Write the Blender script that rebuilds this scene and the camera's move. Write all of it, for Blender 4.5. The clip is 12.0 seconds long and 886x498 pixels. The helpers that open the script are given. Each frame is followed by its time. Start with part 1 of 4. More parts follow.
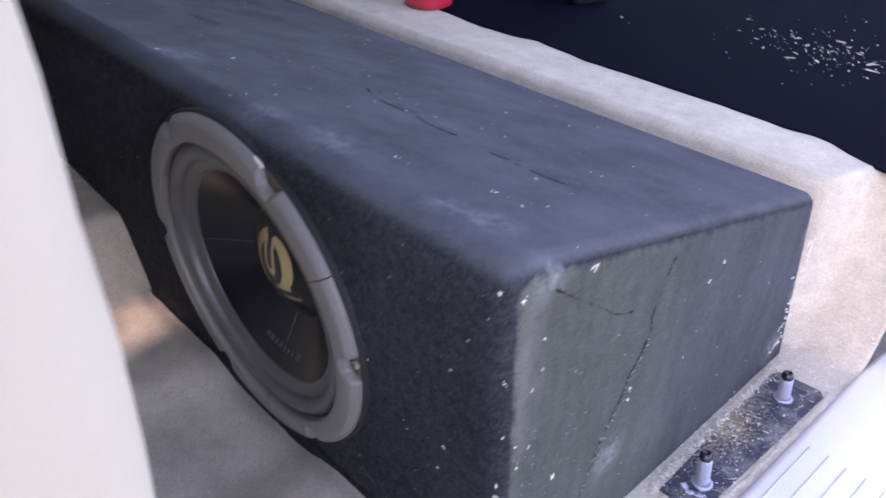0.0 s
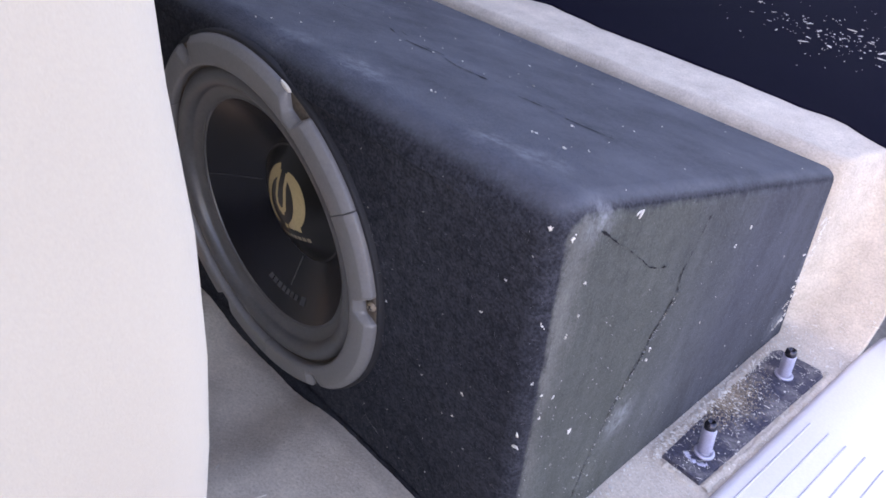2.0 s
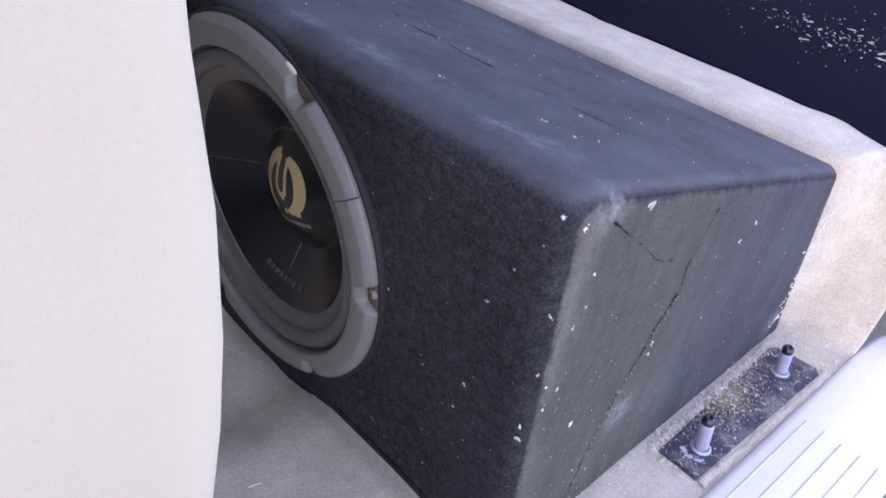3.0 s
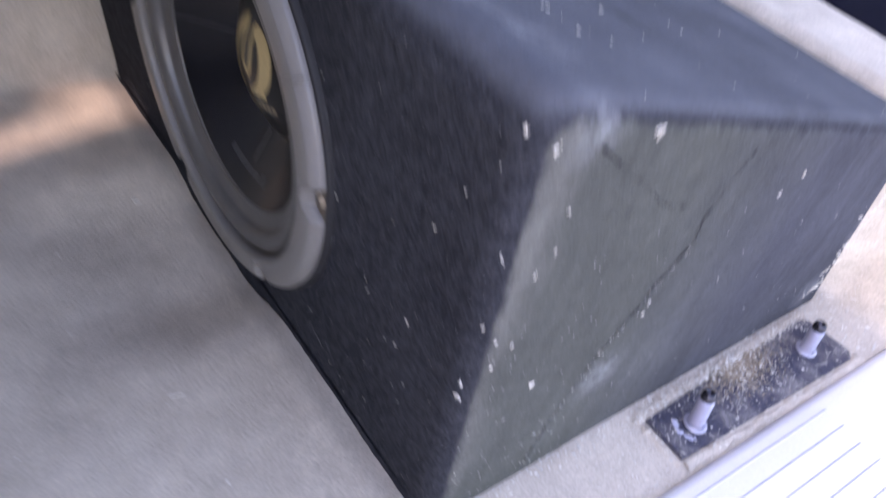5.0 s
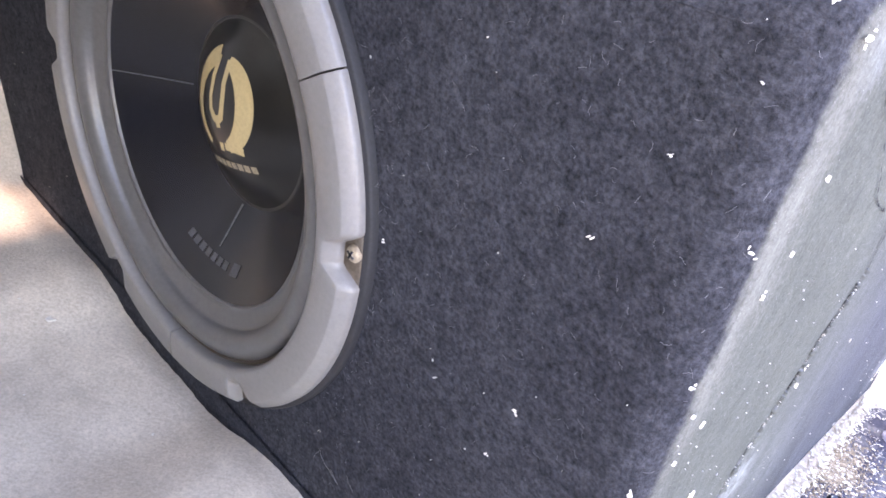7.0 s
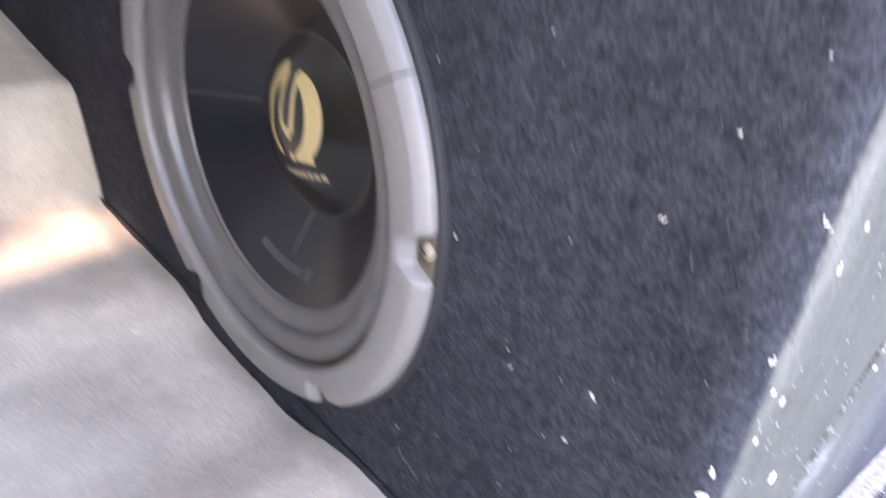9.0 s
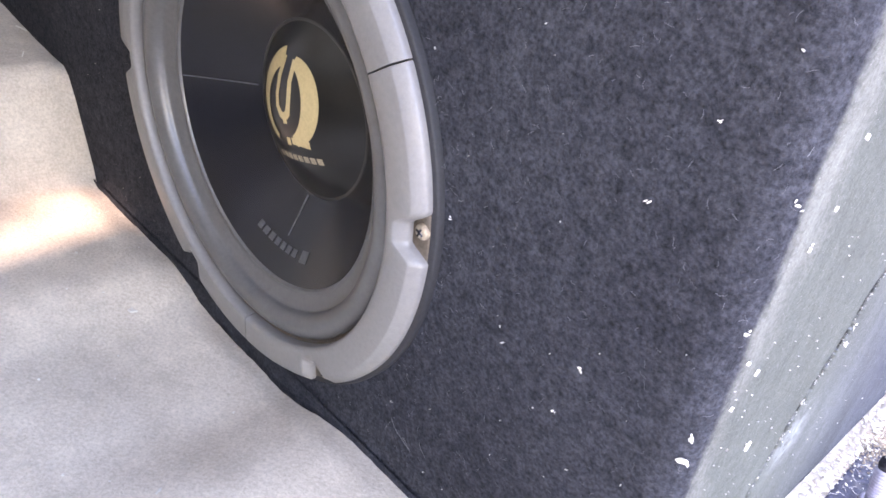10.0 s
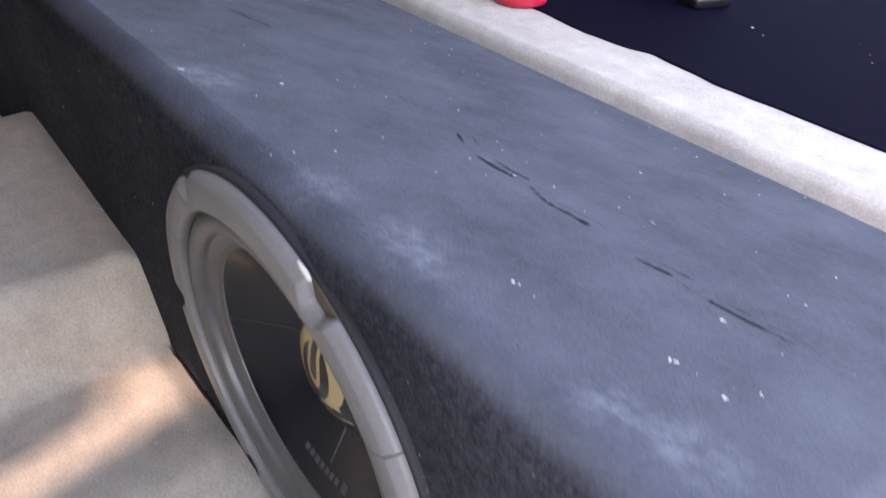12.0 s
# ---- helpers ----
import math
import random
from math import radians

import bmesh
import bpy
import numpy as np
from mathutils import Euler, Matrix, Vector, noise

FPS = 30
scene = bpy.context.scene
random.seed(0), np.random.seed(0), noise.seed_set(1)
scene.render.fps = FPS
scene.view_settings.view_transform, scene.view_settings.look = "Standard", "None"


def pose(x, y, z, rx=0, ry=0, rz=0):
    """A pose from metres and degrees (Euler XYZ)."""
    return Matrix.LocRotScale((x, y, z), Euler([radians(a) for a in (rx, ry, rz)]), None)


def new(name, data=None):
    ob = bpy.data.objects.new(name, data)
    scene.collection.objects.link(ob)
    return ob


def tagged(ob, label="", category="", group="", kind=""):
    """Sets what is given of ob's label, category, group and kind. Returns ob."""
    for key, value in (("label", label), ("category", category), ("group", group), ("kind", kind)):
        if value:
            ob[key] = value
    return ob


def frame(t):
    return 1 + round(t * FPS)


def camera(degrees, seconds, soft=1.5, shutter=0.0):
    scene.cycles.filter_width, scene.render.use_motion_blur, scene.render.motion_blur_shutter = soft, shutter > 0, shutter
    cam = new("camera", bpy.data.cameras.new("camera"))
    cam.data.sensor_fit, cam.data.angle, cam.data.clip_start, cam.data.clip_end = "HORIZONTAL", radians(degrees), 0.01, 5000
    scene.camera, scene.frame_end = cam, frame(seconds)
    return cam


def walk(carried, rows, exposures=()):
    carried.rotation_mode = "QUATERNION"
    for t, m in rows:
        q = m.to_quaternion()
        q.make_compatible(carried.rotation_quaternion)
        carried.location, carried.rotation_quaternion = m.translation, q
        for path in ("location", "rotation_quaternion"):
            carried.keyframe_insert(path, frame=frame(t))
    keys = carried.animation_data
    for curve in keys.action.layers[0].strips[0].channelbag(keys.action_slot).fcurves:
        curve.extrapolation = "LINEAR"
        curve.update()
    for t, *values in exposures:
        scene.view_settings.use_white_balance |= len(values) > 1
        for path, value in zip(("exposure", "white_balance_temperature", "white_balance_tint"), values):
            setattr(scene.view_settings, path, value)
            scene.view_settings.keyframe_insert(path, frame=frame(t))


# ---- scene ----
# ---- camera and its walk ----
cam = camera(60.35, 12.0, soft=1.6, shutter=0.65)
PATH = [
    (0, 0.2062, -0.2829, 0.5532, 57.67, -2.10, 46.25),
    (0.2, 0.2037, -0.2999, 0.5383, 58.45, -2.76, 46.92),
    (0.5, 0.1851, -0.3036, 0.5314, 57.12, -3.58, 47.84),
    (1, 0.1853, -0.3148, 0.5117, 55.70, -5.68, 47.93),
    (1.5, 0.1811, -0.3100, 0.5224, 56.11, -5.75, 47.09),
    (2, 0.1785, -0.3084, 0.5174, 56.09, -6.45, 46.46),
    (2.5, 0.1767, -0.3109, 0.5077, 55.29, -7.45, 46.45),
    (3, 0.1680, -0.3129, 0.5098, 55.51, -7.99, 46.41),
    (3.2, 0.1651, -0.3129, 0.5123, 55.80, -8.18, 46.59),
    (4.9, 0.1450, -0.2291, 0.4896, 48.82, -10.69, 51.91),
    (5, 0.1496, -0.2148, 0.4647, 47.53, -11.67, 54.06),
    (5.4, 0.1211, -0.1975, 0.4019, 47.49, -13.18, 53.53),
    (5.5, 0.1122, -0.1978, 0.3910, 48.55, -12.90, 52.94),
    (5.6, 0.0972, -0.2022, 0.3734, 50.12, -13.49, 51.39),
    (5.9, 0.0776, -0.2057, 0.3469, 55.67, -15.59, 47.39),
    (6, 0.0762, -0.2148, 0.3386, 55.38, -15.51, 46.85),
    (6.1, 0.0724, -0.2243, 0.3269, 55.84, -15.67, 47.34),
    (6.4, 0.0447, -0.2189, 0.3126, 57.54, -13.49, 43.87),
    (6.5, 0.0391, -0.2075, 0.3112, 58.34, -13.38, 43.51),
    (7, 0.0526, -0.2102, 0.3286, 61.23, -12.53, 45.41),
    (8.8, 0.0538, -0.2174, 0.3061, 60.84, -12.24, 46.73),
    (8.9, 0.0573, -0.2204, 0.3116, 61.51, -10.70, 47.70),
    (9, 0.0567, -0.2238, 0.3257, 61.66, -8.64, 47.92),
    (9.1, 0.0593, -0.2287, 0.3335, 62.32, -7.98, 48.64),
    (9.5, 0.0591, -0.2322, 0.3291, 60.94, -8.97, 47.03),
    (10, 0.0634, -0.2368, 0.3304, 60.68, -9.35, 47.01),
    (10.5, 0.0649, -0.2207, 0.3568, 60.86, -9.24, 45.77),
    (11, 0.0722, -0.2286, 0.3818, 59.92, -7.64, 46.95),
    (11.2, 0.0760, -0.2305, 0.3880, 60.02, -7.68, 47.09),
    (11.4, 0.0932, -0.2338, 0.4230, 60.51, -4.98, 50.33),
    (11.5, 0.0941, -0.2217, 0.4360, 59.57, -5.17, 50.40),
    (11.6, 0.0834, -0.1997, 0.4507, 59.16, -5.98, 49.89),
    (11.9, 0.0331, -0.1751, 0.5159, 56.18, -3.66, 51.09),
    (12, 0.0256, -0.1714, 0.5257, 55.73, -3.31, 51.27),
]
EXPOSURES = [(t, e, k, 33 if t < 5.2 else 29) for t, e, k in ((0.0, 2.86, 7350), (3.2, 2.86, 7350), (5.0, 3.06, 7450), (5.5, 3.26, 7650), (6.0, 3.80, 7750), (7.0, 4.42, 7850),
                                           (9.0, 4.52, 7800), (11.0, 4.60, 7900), (11.5, 4.28, 7900), (12.0, 3.62, 7950))]
walk(cam, [(t, pose(x, y, z, rx, ry, rz)) for t, x, y, z, rx, ry, rz in PATH], EXPOSURES)

# ---- daylight ----
SUN_TO = Vector((-0.2, -0.8, 0.57)).normalized()
world = bpy.data.worlds.new("daylight")
scene.world = world
world.use_nodes = True
wn = world.node_tree
sky = wn.nodes.new("ShaderNodeTexSky")
sky.sky_type = "NISHITA"
sky.sun_disc = False
sky.sun_elevation, sky.sun_rotation = math.asin(SUN_TO.z), math.atan2(SUN_TO.x, SUN_TO.y)
wn.links.new(sky.outputs[0], wn.nodes["Background"].inputs[0])
wn.nodes["Background"].inputs[1].default_value = 0.15
sun_data = bpy.data.lights.new("sun", "SUN")
sun_data.energy, sun_data.angle, sun_data.color = 0.72, radians(1.6), (1.0, 0.87, 0.81)
sun = new("sun", sun_data)
sun.rotation_euler = SUN_TO.to_track_quat("Z", "Y").to_euler()

# ---- materials ----
def mat(name, base, rough=0.8, metal=0.0, grain=0.0, grain_scale=300.0, stain=0.0, stain_scale=8.0, stain_colour=None,
        bump=0.0, bump_scale=None, sheen=0.0, coat=0.0, spec=0.5, soft_low=0.35, soft_high=0.7, vary=0.0, dust=None, mid=0.0, mid_scale=150.0, worn=None, smudges=()):
    """A procedural surface: fine grain and large stains on the base colour, and fine relief."""
    m = bpy.data.materials.new(name)
    m.use_nodes = True
    nt = m.node_tree
    n, ln = nt.nodes, nt.links
    b = n["Principled BSDF"]
    b.inputs["Roughness"].default_value = rough
    b.inputs["Metallic"].default_value = metal
    b.inputs["Sheen Weight"].default_value = sheen
    b.inputs["Sheen Roughness"].default_value = 0.6
    b.inputs["Coat Weight"].default_value = coat
    b.inputs["Coat Roughness"].default_value = 0.15
    b.inputs["Specular IOR Level"].default_value = spec
    b.inputs["Base Color"].default_value = (*base, 1)
    co = n.new("ShaderNodeTexCoord")
    colour = None

    def noise_tex(scale, detail, rough_n=0.6):
        t = n.new("ShaderNodeTexNoise")
        t.inputs["Scale"].default_value, t.inputs["Detail"].default_value, t.inputs["Roughness"].default_value = scale, detail, rough_n
        ln.new(co.outputs["Object"], t.inputs["Vector"])
        return t

    def ramp(sock, lo, hi, c0, c1):
        r = n.new("ShaderNodeValToRGB")
        r.color_ramp.elements[0].position, r.color_ramp.elements[1].position = lo, hi
        r.color_ramp.elements[0].color, r.color_ramp.elements[1].color = (*c0, 1), (*c1, 1)
        ln.new(sock, r.inputs[0])
        return r

    if stain:
        t = noise_tex(stain_scale, 6)
        sc = stain_colour or tuple(c * 0.6 for c in base)
        mix = tuple(a + (s - a) * stain for a, s in zip(base, sc))
        colour = ramp(t.outputs["Fac"], soft_low, soft_high, base, mix).outputs[0]
    if grain:
        t = noise_tex(grain_scale, 3, 0.7)
        g = ramp(t.outputs["Fac"], 0.3, 0.7, (1 - grain,) * 3, (1 + grain,) * 3)
        mul = n.new("ShaderNodeMix")
        mul.data_type, mul.blend_type = "RGBA", "MULTIPLY"
        mul.inputs[0].default_value = 1.0
        if colour:
            ln.new(colour, mul.inputs[6])
        else:
            mul.inputs[6].default_value = (*base, 1)
        ln.new(g.outputs[0], mul.inputs[7])
        colour = mul.outputs[2]
    if vary:
        info = n.new("ShaderNodeNewGeometry")
        r = ramp(info.outputs["Random Per Island"], 0.0, 1.0, (1 - vary,) * 3, (1, 1, 1))
        mul = n.new("ShaderNodeMix")
        mul.data_type, mul.blend_type = "RGBA", "MULTIPLY"
        mul.inputs[0].default_value = 1.0
        if colour:
            ln.new(colour, mul.inputs[6])
        else:
            mul.inputs[6].default_value = (*base, 1)
        ln.new(r.outputs[0], mul.inputs[7])
        colour = mul.outputs[2]
    if mid:
        t = noise_tex(mid_scale, 4, 0.6)
        g = ramp(t.outputs["Fac"], 0.3, 0.7, (1 - mid,) * 3, (1 + mid,) * 3)
        mul = n.new("ShaderNodeMix")
        mul.data_type, mul.blend_type = "RGBA", "MULTIPLY"
        mul.inputs[0].default_value = 1.0
        ln.new(colour, mul.inputs[6])
        ln.new(g.outputs[0], mul.inputs[7])
        colour = mul.outputs[2]
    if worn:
        # the box's end is paler, greyer carpet; light on its front edge is painted
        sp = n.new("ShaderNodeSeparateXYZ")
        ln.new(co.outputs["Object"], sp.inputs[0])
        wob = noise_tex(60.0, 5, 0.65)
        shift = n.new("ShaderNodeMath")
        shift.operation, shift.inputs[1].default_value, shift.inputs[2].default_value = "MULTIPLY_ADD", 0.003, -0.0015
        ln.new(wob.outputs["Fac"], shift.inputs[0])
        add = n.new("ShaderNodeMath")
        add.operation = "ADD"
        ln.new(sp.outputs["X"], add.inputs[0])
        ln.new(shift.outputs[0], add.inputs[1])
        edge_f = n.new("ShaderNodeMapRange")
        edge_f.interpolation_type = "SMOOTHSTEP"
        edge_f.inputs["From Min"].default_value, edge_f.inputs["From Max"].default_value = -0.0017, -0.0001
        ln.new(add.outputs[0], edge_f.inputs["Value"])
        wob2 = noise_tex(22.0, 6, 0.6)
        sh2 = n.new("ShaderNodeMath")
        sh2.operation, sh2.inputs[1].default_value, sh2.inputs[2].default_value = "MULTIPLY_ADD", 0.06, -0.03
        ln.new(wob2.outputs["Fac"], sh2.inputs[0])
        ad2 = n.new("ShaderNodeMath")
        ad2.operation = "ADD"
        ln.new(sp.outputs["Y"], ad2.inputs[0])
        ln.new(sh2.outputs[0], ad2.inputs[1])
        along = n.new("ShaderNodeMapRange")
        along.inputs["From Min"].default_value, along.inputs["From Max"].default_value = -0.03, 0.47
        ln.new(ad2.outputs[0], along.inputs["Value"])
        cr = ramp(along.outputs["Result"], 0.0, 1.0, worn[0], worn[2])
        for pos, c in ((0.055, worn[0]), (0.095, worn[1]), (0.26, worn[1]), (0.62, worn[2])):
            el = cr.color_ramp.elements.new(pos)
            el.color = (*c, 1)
        t = noise_tex(grain_scale, 3, 0.7)
        g = ramp(t.outputs["Fac"], 0.3, 0.7, (0.78,) * 3, (1.22,) * 3)
        mul = n.new("ShaderNodeMix")
        mul.data_type, mul.blend_type = "RGBA", "MULTIPLY"
        mul.inputs[0].default_value = 1.0
        ln.new(cr.outputs[0], mul.inputs[6])
        ln.new(g.outputs[0], mul.inputs[7])
        end_colour = mul.outputs[2]
        # blotches, clumped pile and streaks that run down the end
        for scale, lo, hi, stretch in ((9.0, 0.84, 1.16, None), (110.0, 0.90, 1.10, None), (1.0, 0.90, 1.10, (20.0, 60.0, 9.0))):
            t = noise_tex(scale, 7, 0.66)
            if stretch:
                mp = n.new("ShaderNodeMapping")
                mp.inputs["Scale"].default_value = stretch
                ln.new(co.outputs["Object"], mp.inputs["Vector"])
                ln.new(mp.outputs[0], t.inputs["Vector"])
            g = ramp(t.outputs["Fac"], 0.34, 0.68, (lo,) * 3, (hi,) * 3)
            mul = n.new("ShaderNodeMix")
            mul.data_type, mul.blend_type = "RGBA", "MULTIPLY"
            mul.inputs[0].default_value = 1.0
            ln.new(end_colour, mul.inputs[6])
            ln.new(g.outputs[0], mul.inputs[7])
            end_colour = mul.outputs[2]
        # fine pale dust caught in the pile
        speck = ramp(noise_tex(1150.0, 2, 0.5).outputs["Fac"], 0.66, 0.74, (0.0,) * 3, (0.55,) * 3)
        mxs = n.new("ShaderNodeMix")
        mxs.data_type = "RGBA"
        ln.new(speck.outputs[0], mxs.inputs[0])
        ln.new(end_colour, mxs.inputs[6])
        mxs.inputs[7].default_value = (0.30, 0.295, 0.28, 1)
        end_colour = mxs.outputs[2]
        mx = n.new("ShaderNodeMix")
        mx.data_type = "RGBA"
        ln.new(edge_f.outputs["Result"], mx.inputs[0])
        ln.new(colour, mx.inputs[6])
        ln.new(end_colour, mx.inputs[7])
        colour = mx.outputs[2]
    for (sx, sy, sz), rad in smudges:
        dist = n.new("ShaderNodeVectorMath")
        dist.operation = "DISTANCE"
        ln.new(co.outputs["Object"], dist.inputs[0])
        dist.inputs[1].default_value = (sx, sy, sz)
        near = n.new("ShaderNodeMapRange")
        near.interpolation_type = "SMOOTHSTEP"
        near.inputs["From Min"].default_value, near.inputs["From Max"].default_value = rad, 0.0
        ln.new(dist.outputs["Value"], near.inputs["Value"])
        rag = ramp(noise_tex(90.0, 6, 0.7).outputs["Fac"], 0.4, 0.7, (0.05,) * 3, (0.75,) * 3)
        fac = n.new("ShaderNodeMath")
        fac.operation = "MULTIPLY"
        ln.new(near.outputs["Result"], fac.inputs[0])
        ln.new(rag.outputs[0], fac.inputs[1])
        mx = n.new("ShaderNodeMix")
        mx.data_type = "RGBA"
        ln.new(fac.outputs[0], mx.inputs[0])
        ln.new(colour, mx.inputs[6])
        mx.inputs[7].default_value = (0.30, 0.31, 0.33, 1)
        colour = mx.outputs[2]
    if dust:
        # uneven dust on faces that look up; its pale blue also paints in skylight
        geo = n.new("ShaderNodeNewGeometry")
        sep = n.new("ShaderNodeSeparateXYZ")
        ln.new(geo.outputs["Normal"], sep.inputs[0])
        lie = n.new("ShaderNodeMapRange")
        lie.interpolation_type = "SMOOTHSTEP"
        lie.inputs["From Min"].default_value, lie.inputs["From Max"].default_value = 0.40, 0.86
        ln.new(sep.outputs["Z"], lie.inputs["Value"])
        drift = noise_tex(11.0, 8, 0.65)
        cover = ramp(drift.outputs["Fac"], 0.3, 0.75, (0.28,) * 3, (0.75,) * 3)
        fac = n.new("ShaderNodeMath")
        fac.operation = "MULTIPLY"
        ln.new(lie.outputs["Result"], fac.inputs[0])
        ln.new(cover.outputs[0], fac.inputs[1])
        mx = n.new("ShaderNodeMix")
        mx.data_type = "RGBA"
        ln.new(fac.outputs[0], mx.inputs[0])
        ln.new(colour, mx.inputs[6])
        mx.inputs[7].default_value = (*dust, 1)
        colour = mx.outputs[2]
    if colour:
        ln.new(colour, b.inputs["Base Color"])
    if bump:
        t = noise_tex(bump_scale or grain_scale, 4, 0.7)
        bp = n.new("ShaderNodeBump")
        bp.inputs["Strength"].default_value, bp.inputs["Distance"].default_value = 1.0, bump
        ln.new(t.outputs["Fac"], bp.inputs["Height"])
        ln.new(bp.outputs[0], b.inputs["Normal"])
    return m


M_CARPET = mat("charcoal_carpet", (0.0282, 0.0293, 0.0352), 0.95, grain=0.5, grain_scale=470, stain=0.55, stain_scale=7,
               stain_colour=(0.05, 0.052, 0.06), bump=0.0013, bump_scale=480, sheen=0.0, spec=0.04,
               # settled dust, lightened to stand in for skylight on the top
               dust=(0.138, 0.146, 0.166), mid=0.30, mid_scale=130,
               # end tones: the first paints the light on its rounded front edge
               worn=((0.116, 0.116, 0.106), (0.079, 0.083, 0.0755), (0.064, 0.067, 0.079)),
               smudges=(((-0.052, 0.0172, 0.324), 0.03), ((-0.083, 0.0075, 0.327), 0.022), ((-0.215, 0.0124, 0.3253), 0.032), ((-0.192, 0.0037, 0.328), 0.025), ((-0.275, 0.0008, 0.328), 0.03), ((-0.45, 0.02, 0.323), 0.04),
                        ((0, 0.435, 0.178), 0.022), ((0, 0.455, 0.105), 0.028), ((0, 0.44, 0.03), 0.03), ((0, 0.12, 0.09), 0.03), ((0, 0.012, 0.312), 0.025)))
M_SEAM = mat("seam_dark", (0.012, 0.012, 0.014), 0.95, grain=0.4, grain_scale=500, spec=0.1)
M_RIDGE = mat("dusty_ridge", (0.075, 0.078, 0.078), 0.95, grain=0.5, grain_scale=500, bump=0.001, bump_scale=600, spec=0.2)
M_BEIGE = mat("beige_carpet", (0.565, 0.492, 0.398), 0.95, grain=0.17, grain_scale=420, mid=0.09, mid_scale=48, stain=0.7, stain_scale=15,
              stain_colour=(0.405, 0.347, 0.28), bump=0.0008, bump_scale=380, sheen=0.05, spec=0.1)
M_SEAT = mat("cream_fabric", (0.400, 0.352, 0.272), 0.85, grain=0.03, grain_scale=900, stain=0.25, stain_scale=5,
             stain_colour=(0.335, 0.29, 0.222), bump=0.00015, bump_scale=1400, sheen=0.2, spec=0.3)
M_MAT = mat("navy_mat", (0.0034, 0.0032, 0.0098), 0.95, grain=0.4, grain_scale=500, stain=0.4, stain_scale=5,
            stain_colour=(0.0062, 0.006, 0.0145), bump=0.0006, bump_scale=700, spec=0.02)
M_RIM = mat("grey_plastic", (0.172, 0.163, 0.153), 0.37, grain=0.09, grain_scale=350, stain=0.35, stain_scale=30,
            stain_colour=(0.145, 0.14, 0.14), bump=0.0001, bump_scale=900)
M_FLANGE = mat("stained_steel", (0.10, 0.083, 0.066), 0.6, 0.4, grain=0.3, grain_scale=400, stain=0.6, stain_scale=60, stain_colour=(0.10, 0.06, 0.03))
M_GASKET = mat("black_rubber", (0.012, 0.012, 0.014), 0.7, grain=0.3, grain_scale=500)
M_SURROUND = mat("grey_rubber", (0.080, 0.077, 0.074), 0.34, spec=0.6, grain=0.14, grain_scale=300, stain=0.3, stain_scale=40, stain_colour=(0.125, 0.121, 0.116))
M_CONE = mat("black_cone", (0.005, 0.005, 0.0062), 0.26, grain=0.3, grain_scale=500, stain=0.5, stain_scale=14,
             stain_colour=(0.0115, 0.0125, 0.0195), coat=0.0, spec=0.6)
M_CAP = mat("black_cap", (0.0065, 0.0060, 0.0055), 0.33, grain=0.2, grain_scale=400, stain=0.4, stain_scale=30, stain_colour=(0.012, 0.011, 0.0095), coat=0.2, spec=0.5)
M_GOLD = mat("gold_print", (0.52, 0.405, 0.21), 0.45, 0.25, grain=0.1, grain_scale=400)
M_DULL_GOLD = mat("dull_gold_print", (0.34, 0.285, 0.20), 0.5, 0.2, grain=0.3, grain_scale=500)
M_GLUE = mat("dusty_glue", (0.022, 0.0205, 0.019), 0.36, grain=0.3, grain_scale=300)
M_FADED = mat("faded_print", (0.055, 0.055, 0.058), 0.5, grain=0.3, grain_scale=300)
M_SCRATCH = mat("pale_scratch", (0.11, 0.107, 0.104), 0.6, grain=0.4, grain_scale=500)
M_STEEL = mat("zinc_steel", (0.44, 0.44, 0.54), 0.45, 0.6, grain=0.12, grain_scale=600, stain=0.3, stain_scale=120, stain_colour=(0.4, 0.38, 0.38))
M_SCREW = mat("rusty_screw", (0.33, 0.275, 0.205), 0.55, 0.4, grain=0.3, grain_scale=500, stain=0.5, stain_scale=200, stain_colour=(0.2, 0.12, 0.06))
M_TIP = mat("dark_steel", (0.05, 0.05, 0.062), 0.25, 0.85, grain=0.3, grain_scale=500)
M_PLATE = mat("dirty_plate", (0.038, 0.037, 0.060), 0.55, 0.2, grain=0.5, grain_scale=300, stain=0.9, stain_scale=42,
              stain_colour=(0.21, 0.19, 0.185), bump=0.0008, bump_scale=400, soft_low=0.46, soft_high=0.66)
M_SILL = mat("white_sill_plastic", (0.73, 0.695, 0.69), 0.5, grain=0.04, grain_scale=400, stain=0.2, stain_scale=10, stain_colour=(0.58, 0.55, 0.56))
M_GROOVE = mat("grey_rib", (0.50, 0.48, 0.49), 0.6, grain=0.1, grain_scale=400)
M_FLAKE = mat("pale_wood_flake", (0.72, 0.68, 0.60), 0.8, vary=0.35)
M_CHIP = mat("dull_wood_chip", (0.47, 0.46, 0.425), 0.85, vary=0.5)
M_DIRT = mat("brown_dirt", (0.37, 0.29, 0.205), 0.9, vary=0.6)
M_LINT = mat("grey_lint", (0.19, 0.19, 0.205), 0.9, vary=0.6)
M_PALE_LINT = mat("pale_lint", (0.27, 0.27, 0.29), 0.9, vary=0.5)
M_RED = mat("red_plastic", (0.55, 0.02, 0.05), 0.3, grain=0.05, coat=0.3)
M_TRIM = mat("headliner", (0.42, 0.40, 0.38), 0.9, grain=0.1, grain_scale=300, stain=0.2)
M_BODY = mat("body_panel", (0.35, 0.35, 0.37), 0.4, 0.2, grain=0.05, stain=0.2)
M_EARTH = mat("concrete", (0.40, 0.40, 0.40), 0.9, grain=0.2, grain_scale=60, stain=0.4, stain_scale=0.8, bump=0.003, bump_scale=80)

